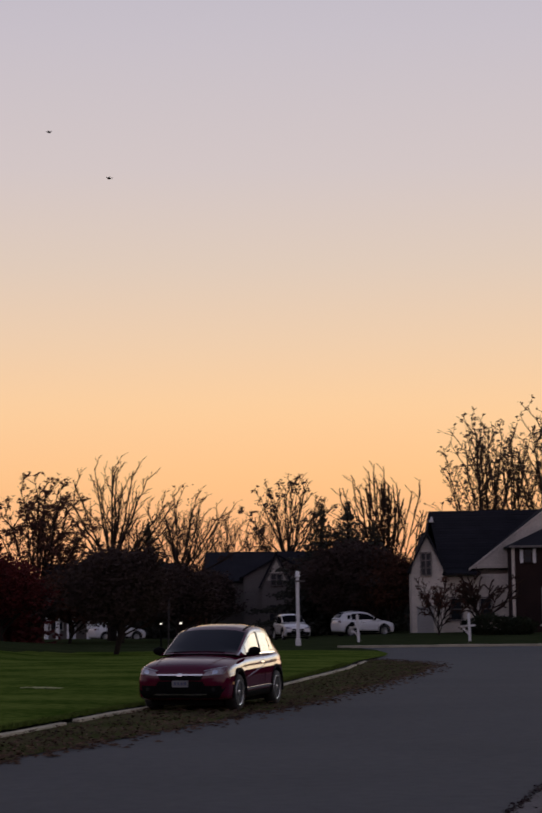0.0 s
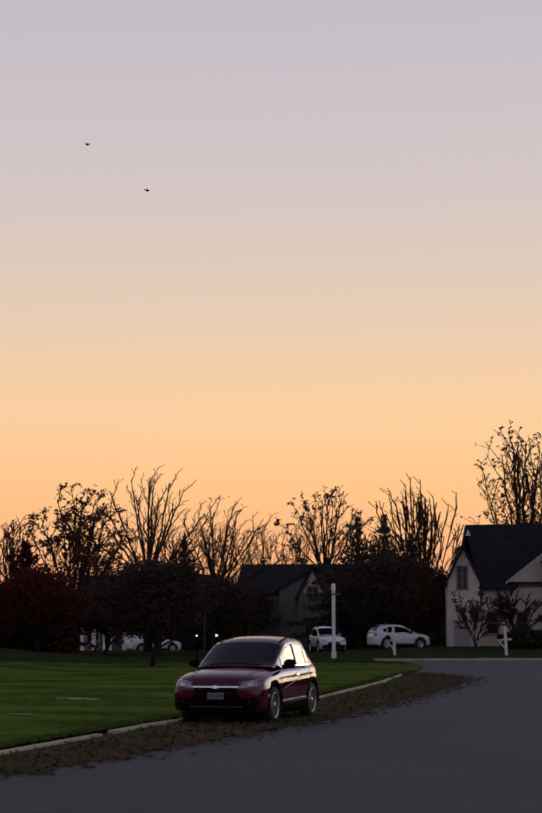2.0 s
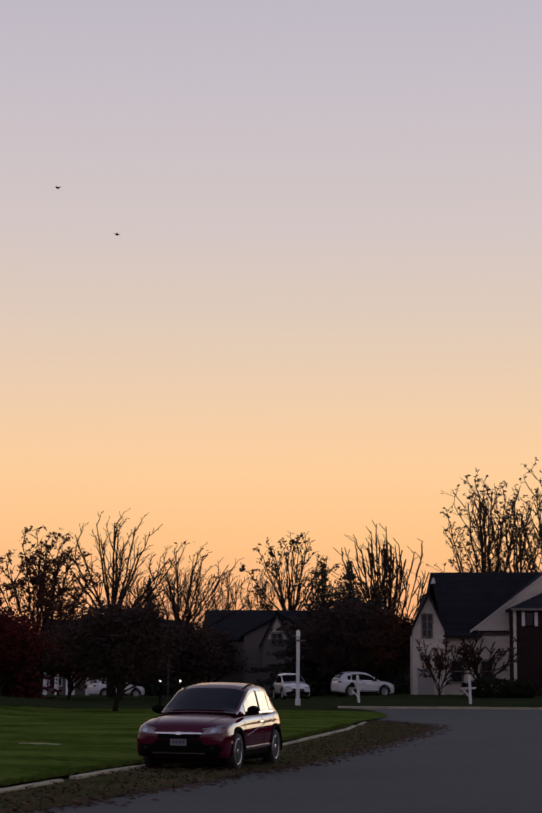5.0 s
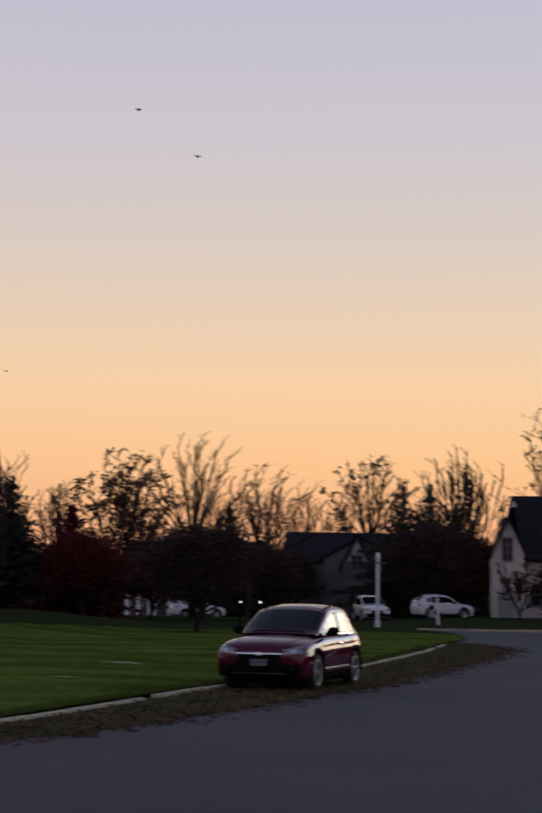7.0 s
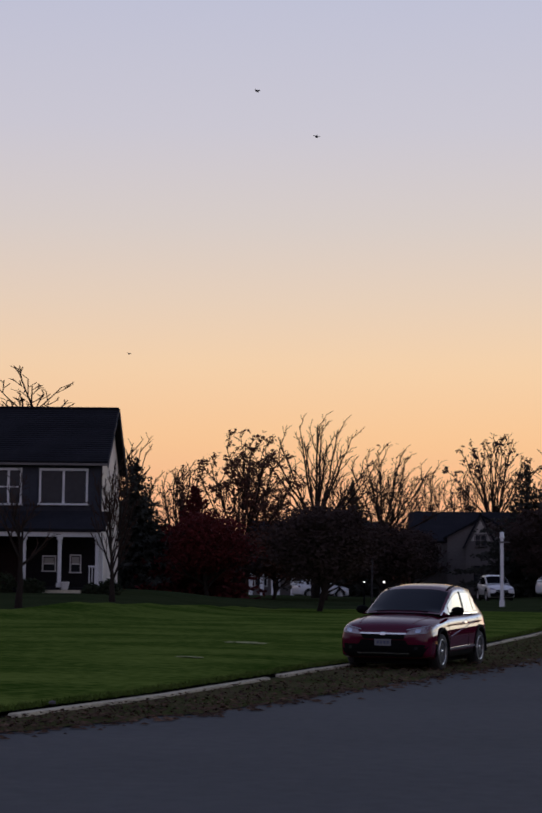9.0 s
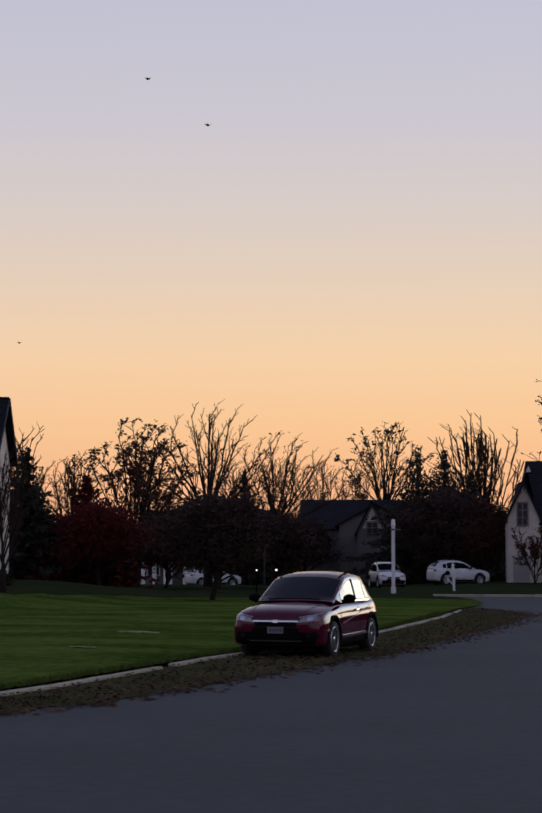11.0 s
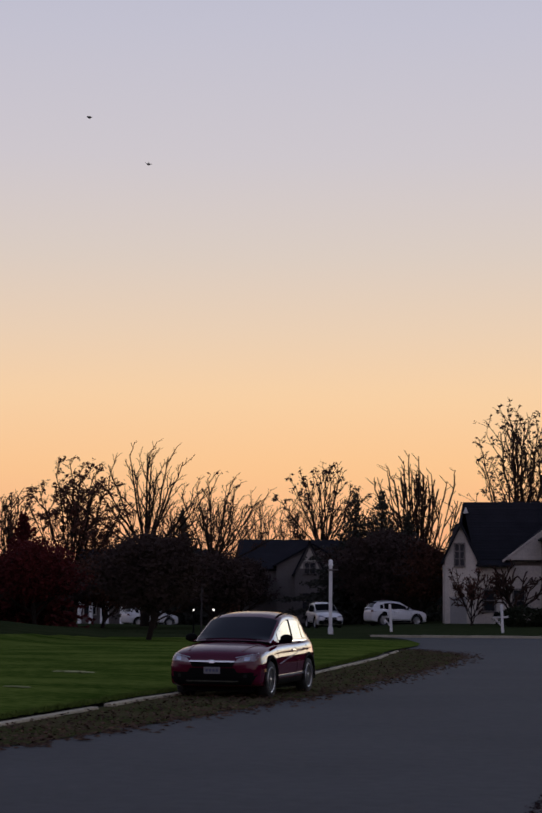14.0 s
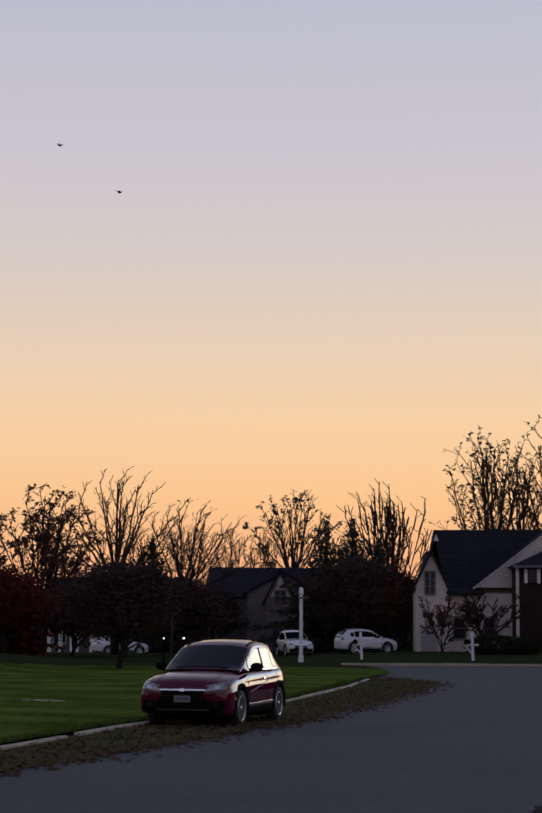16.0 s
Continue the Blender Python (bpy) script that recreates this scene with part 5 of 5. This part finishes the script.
# ---------------------------------------------------------------- posts and small things
def white_post(x, y, z, h):
    t = thing("street_post", pose(x, y, z), "tall white wooden post with a cap at the roadside", "post")
    part("shaft", boxm(-0.095, 0.095, -0.095, 0.095, -0.2, h - 0.35, bevel=0.02), POST_WHITE, t)
    part("base", boxm(-0.14, 0.14, -0.14, 0.14, -0.2, 0.3, bevel=0.02), POST_WHITE, t)
    part("collar", boxm(-0.15, 0.15, -0.15, 0.15, h - 0.62, h - 0.52, bevel=0.015), SIDING_GREY, t, "dark collar")
    part("cap", lathe([(0.09, h - 0.36), (0.14, h - 0.34), (0.14, h - 0.30), (0.11, h - 0.27), (0.11, h - 0.05), (0.05, h)], 14), POST_WHITE, t)
    part("arm", boxm(0.1, 0.42, -0.03, 0.03, h - 0.6, h - 0.54, bevel=0.01), SIDING_GREY, t, "short dark arm")


white_post(1.35, 100.0, 0.16, 4.0)


def letter_box(x, y, z, h, tilt=0):
    t = thing("mailbox", pose(x, y, z, 0, tilt, 0), "white wooden mailbox post with a cross arm at the kerb", "mailbox", "mailboxes along the far kerb")
    part("post", boxm(-0.075, 0.075, -0.075, 0.075, -0.2, h, bevel=0.012), POST_WHITE, t)
    part("finial", lathe([(0.075, h), (0.1, h + 0.02), (0.05, h + 0.07), (0.01, h + 0.12)], 12), POST_WHITE, t)
    part("cross_arm", boxm(-0.5, 0.36, -0.05, 0.05, 0.82, 0.93, bevel=0.012), POST_WHITE, t)
    part("brace", slab([(-0.42, -0.04, 0.80), (-0.34, -0.04, 0.80), (-0.04, -0.04, 0.42), (-0.08, -0.04, 0.34)], -0.08), POST_WHITE, t)
    part("box", prism([(-0.46, 0.94), (-0.20, 0.94), (-0.20, 1.1), (-0.24, 1.17), (-0.33, 1.2), (-0.42, 1.17), (-0.46, 1.1)], -0.34, 0.2), CLADDING, t, "dark rounded letter box")


letter_box(4.95, 105.9, 0.15, 1.5, -3)
letter_box(11.33, 105.4, 0.17, 1.5, -2)
letter_box(15.85, 104.8, 0.17, 2.6, 0)


def lantern(x, y, z, h, label, size=0.13):
    t = thing("garden_lamp", pose(x, y, z), label, "lamp", "lit garden lamps")
    part("pole", lathe([(0.08, -0.1), (0.05, 0.1), (0.04, h - 0.1), (0.07, h - 0.06), (0.07, h)], 10), CLADDING, t)
    bm = bmesh.new()
    bmesh.ops.create_icosphere(bm, subdivisions=3, radius=size)
    bmesh.ops.translate(bm, verts=bm.verts, vec=(0, 0, h + size * 0.9))
    for fc in bm.faces:
        fc.smooth = True
    part("globe", bm, LAMP_GLOW, t, "lit white globe")
    part("lid", lathe([(size * 0.7, h + size * 1.75), (size * 0.5, h + size * 2.0), (0.01, h + size * 2.2)], 12), CLADDING, t)


lantern(-6.14, 99.8, 0.1, 1.2, "lit white globe lamp on a short pole", 0.05)
lantern(-5.06, 99.9, 0.1, 1.2, "lit white globe lamp on a short pole", 0.065)


pole = thing("garden_pole", pose(-5.75, 100.4, 0.1), "thin grey garden pole beside lit lamps", "pole")
part("shaft", lathe([(0.06, -0.1), (0.045, 0.1), (0.04, 2.5)], 10), POLE_GREY, pole)
part("cap", lathe([(0.05, 2.5), (0.06, 2.53), (0.02, 2.6)], 10), POLE_GREY, pole)


def drone(x, y, z, s, turn):
    t = thing("drone", pose(x, y, z, 4, 6, turn), "tiny dark drone hovering in the evening sky", "drone", "drones in the sky")
    bm = bmesh.new()
    bmesh.ops.create_icosphere(bm, subdivisions=2, radius=1, matrix=Matrix.Diagonal((0.5 * s, 0.5 * s, 0.32 * s, 1)))
    part("hull", bm, DRONE_BLACK, t)
    for k in range(4):
        a = radians(45 + 90 * k)
        c, q = math.cos(a), math.sin(a)
        arm = part("arm", boxm(0, 0.8 * s, -0.05 * s, 0.05 * s, -0.04 * s, 0.04 * s, bevel=0.01 * s), DRONE_BLACK, t, m=pose(0, 0, 0.1 * s, 0, 0, 45 + 90 * k))
        part("rotor_hub", lathe([(0.08 * s, 0.0), (0.08 * s, 0.14 * s), (0.03 * s, 0.18 * s)], 10), DRONE_BLACK, arm, m=pose(0.78 * s, 0, 0))
        part("rotor", boxm(-0.3 * s, 0.3 * s, -0.03 * s, 0.03 * s, 0.15 * s, 0.165 * s), DRONE_BLACK, arm, m=pose(0.78 * s, 0, 0, 0, 0, 30 * k))


drone(-24.6, 198.4, 55.8, 0.42, 10)
drone(-17.9, 199.0, 50.6, 0.42, 50)
drone(-38.3, 196.3, 25.8, 0.28, 80)

# ---------------------------------------------------------------- litter and grass
rl = random.Random(5)
v, f = [], []
for k in range(9000):
    y = 10 + 60 * rl.random() ** 2.1
    u = min(1.25, abs(rl.gauss(0.62, 0.33)))
    a, b = edge_x(y) + 0.1, outer_x(y)
    x = a + (b - a) * u + rl.gauss(0, 0.06)
    s, t = rl.uniform(0.018, 0.05), rl.random() * 6.28
    c, d = math.cos(t) * s, math.sin(t) * s
    z, n = 0.036 + rl.random() * 0.012, len(v)
    h = [rl.uniform(0, 0.035) for _ in range(4)]
    v += [(x - c, y - d, z + h[0]), (x + d * 0.6, y - c * 0.6, z + h[1]), (x + c, y + d, z + h[2]), (x - d * 0.6, y + c * 0.6, z + h[3])]
    f.append((n, n + 1, n + 2, n + 3))
tagged(part("fallen_leaves", raw(v, f), LITTER), "dry brown leaves scattered along the gutter", "leaves", kind="stuff")
v, f = [], []
for k in range(2600):
    y = 10 + 58 * rl.random() ** 2.0
    a, b = edge_x(y) + 0.1, outer_x(y)
    x = b + rl.gauss(-0.05, 0.32)
    s, n = rl.uniform(0.015, 0.05), len(v)
    ring = [(x + s * 1.6 * math.cos(q) * rl.uniform(0.7, 1.2), y + s * math.sin(q) * rl.uniform(0.7, 1.2), 0.012) for q in (0, 1.05, 2.1, 3.14, 4.2, 5.24)]
    v += ring + [(x, y, 0.02 + s * 0.35)]
    f += [(n + i, n + (i + 1) % 6, n + 6) for i in range(6)]
tagged(part("leaf_clumps", raw(v, f), LITTER), "dark clumps of wet leaves at the asphalt's edge", "leaves", kind="stuff")
v, f = [], []
for k in range(9000):
    y = 16 + 46 * rl.random() ** 1.3
    s = 0.35 * rl.random()
    x = edge_x(y) - s + 0.08
    z = lawn_z(min(x, edge_x(y) - 0.01), y) - 0.01
    h, t = rl.uniform(0.03, 0.075), rl.random() * 6.28
    w, n = 0.012, len(v)
    lx, ly = rl.gauss(0, 0.03), rl.gauss(0, 0.03)
    v += [(x - w * math.cos(t), y - w * math.sin(t), z), (x + w * math.cos(t), y + w * math.sin(t), z), (x + lx, y + ly, z + h)]
    f.append((n, n + 1, n + 2))
tagged(part("grass_blades", raw(v, f), BLADE), "short green grass blades of a lawn", "grass", kind="stuff")

for x, y, long_, wide in ((-5.35, 42.2, 0.5, 0.5), (-5.4, 34.2, 0.2, 0.14)):
    v, f = [], []
    for k in range(60):
        u, w = rl.uniform(-1, 1), rl.gauss(0, 0.4)
        p, q = x + u * long_, y + (w - 0.9 * u) * wide
        s, n = rl.uniform(0.03, 0.09), len(v)
        for g in range(5):
            e = g * 1.2566 + rl.uniform(-0.3, 0.3)
            px, py = p + 1.5 * s * math.cos(e), q + s * math.sin(e) * 1.6
            v.append((px, py, lawn_z(px, py) + 0.004 + 0.014 * rl.random()))
        f.append(tuple(range(n, n + 5)))
    tagged(part("dry_patch", raw(v, f), DRY), "pale dry patch of straw in a green lawn", "grass patch", kind="structure")

stone = thing("stone", pose(-5.25, 22.35, 0.1), "small brownish stone lying in grass near the kerb", "stone")
bm = bmesh.new()
bmesh.ops.create_icosphere(bm, subdivisions=2, radius=1, matrix=Matrix.Diagonal((0.05, 0.035, 0.028, 1)))
for w in bm.verts:
    w.co *= 1 + 0.2 * noise.noise(w.co * 20)
part("stone_body", bm, GUTTER, stone, m=pose(0, 0, 0.02))
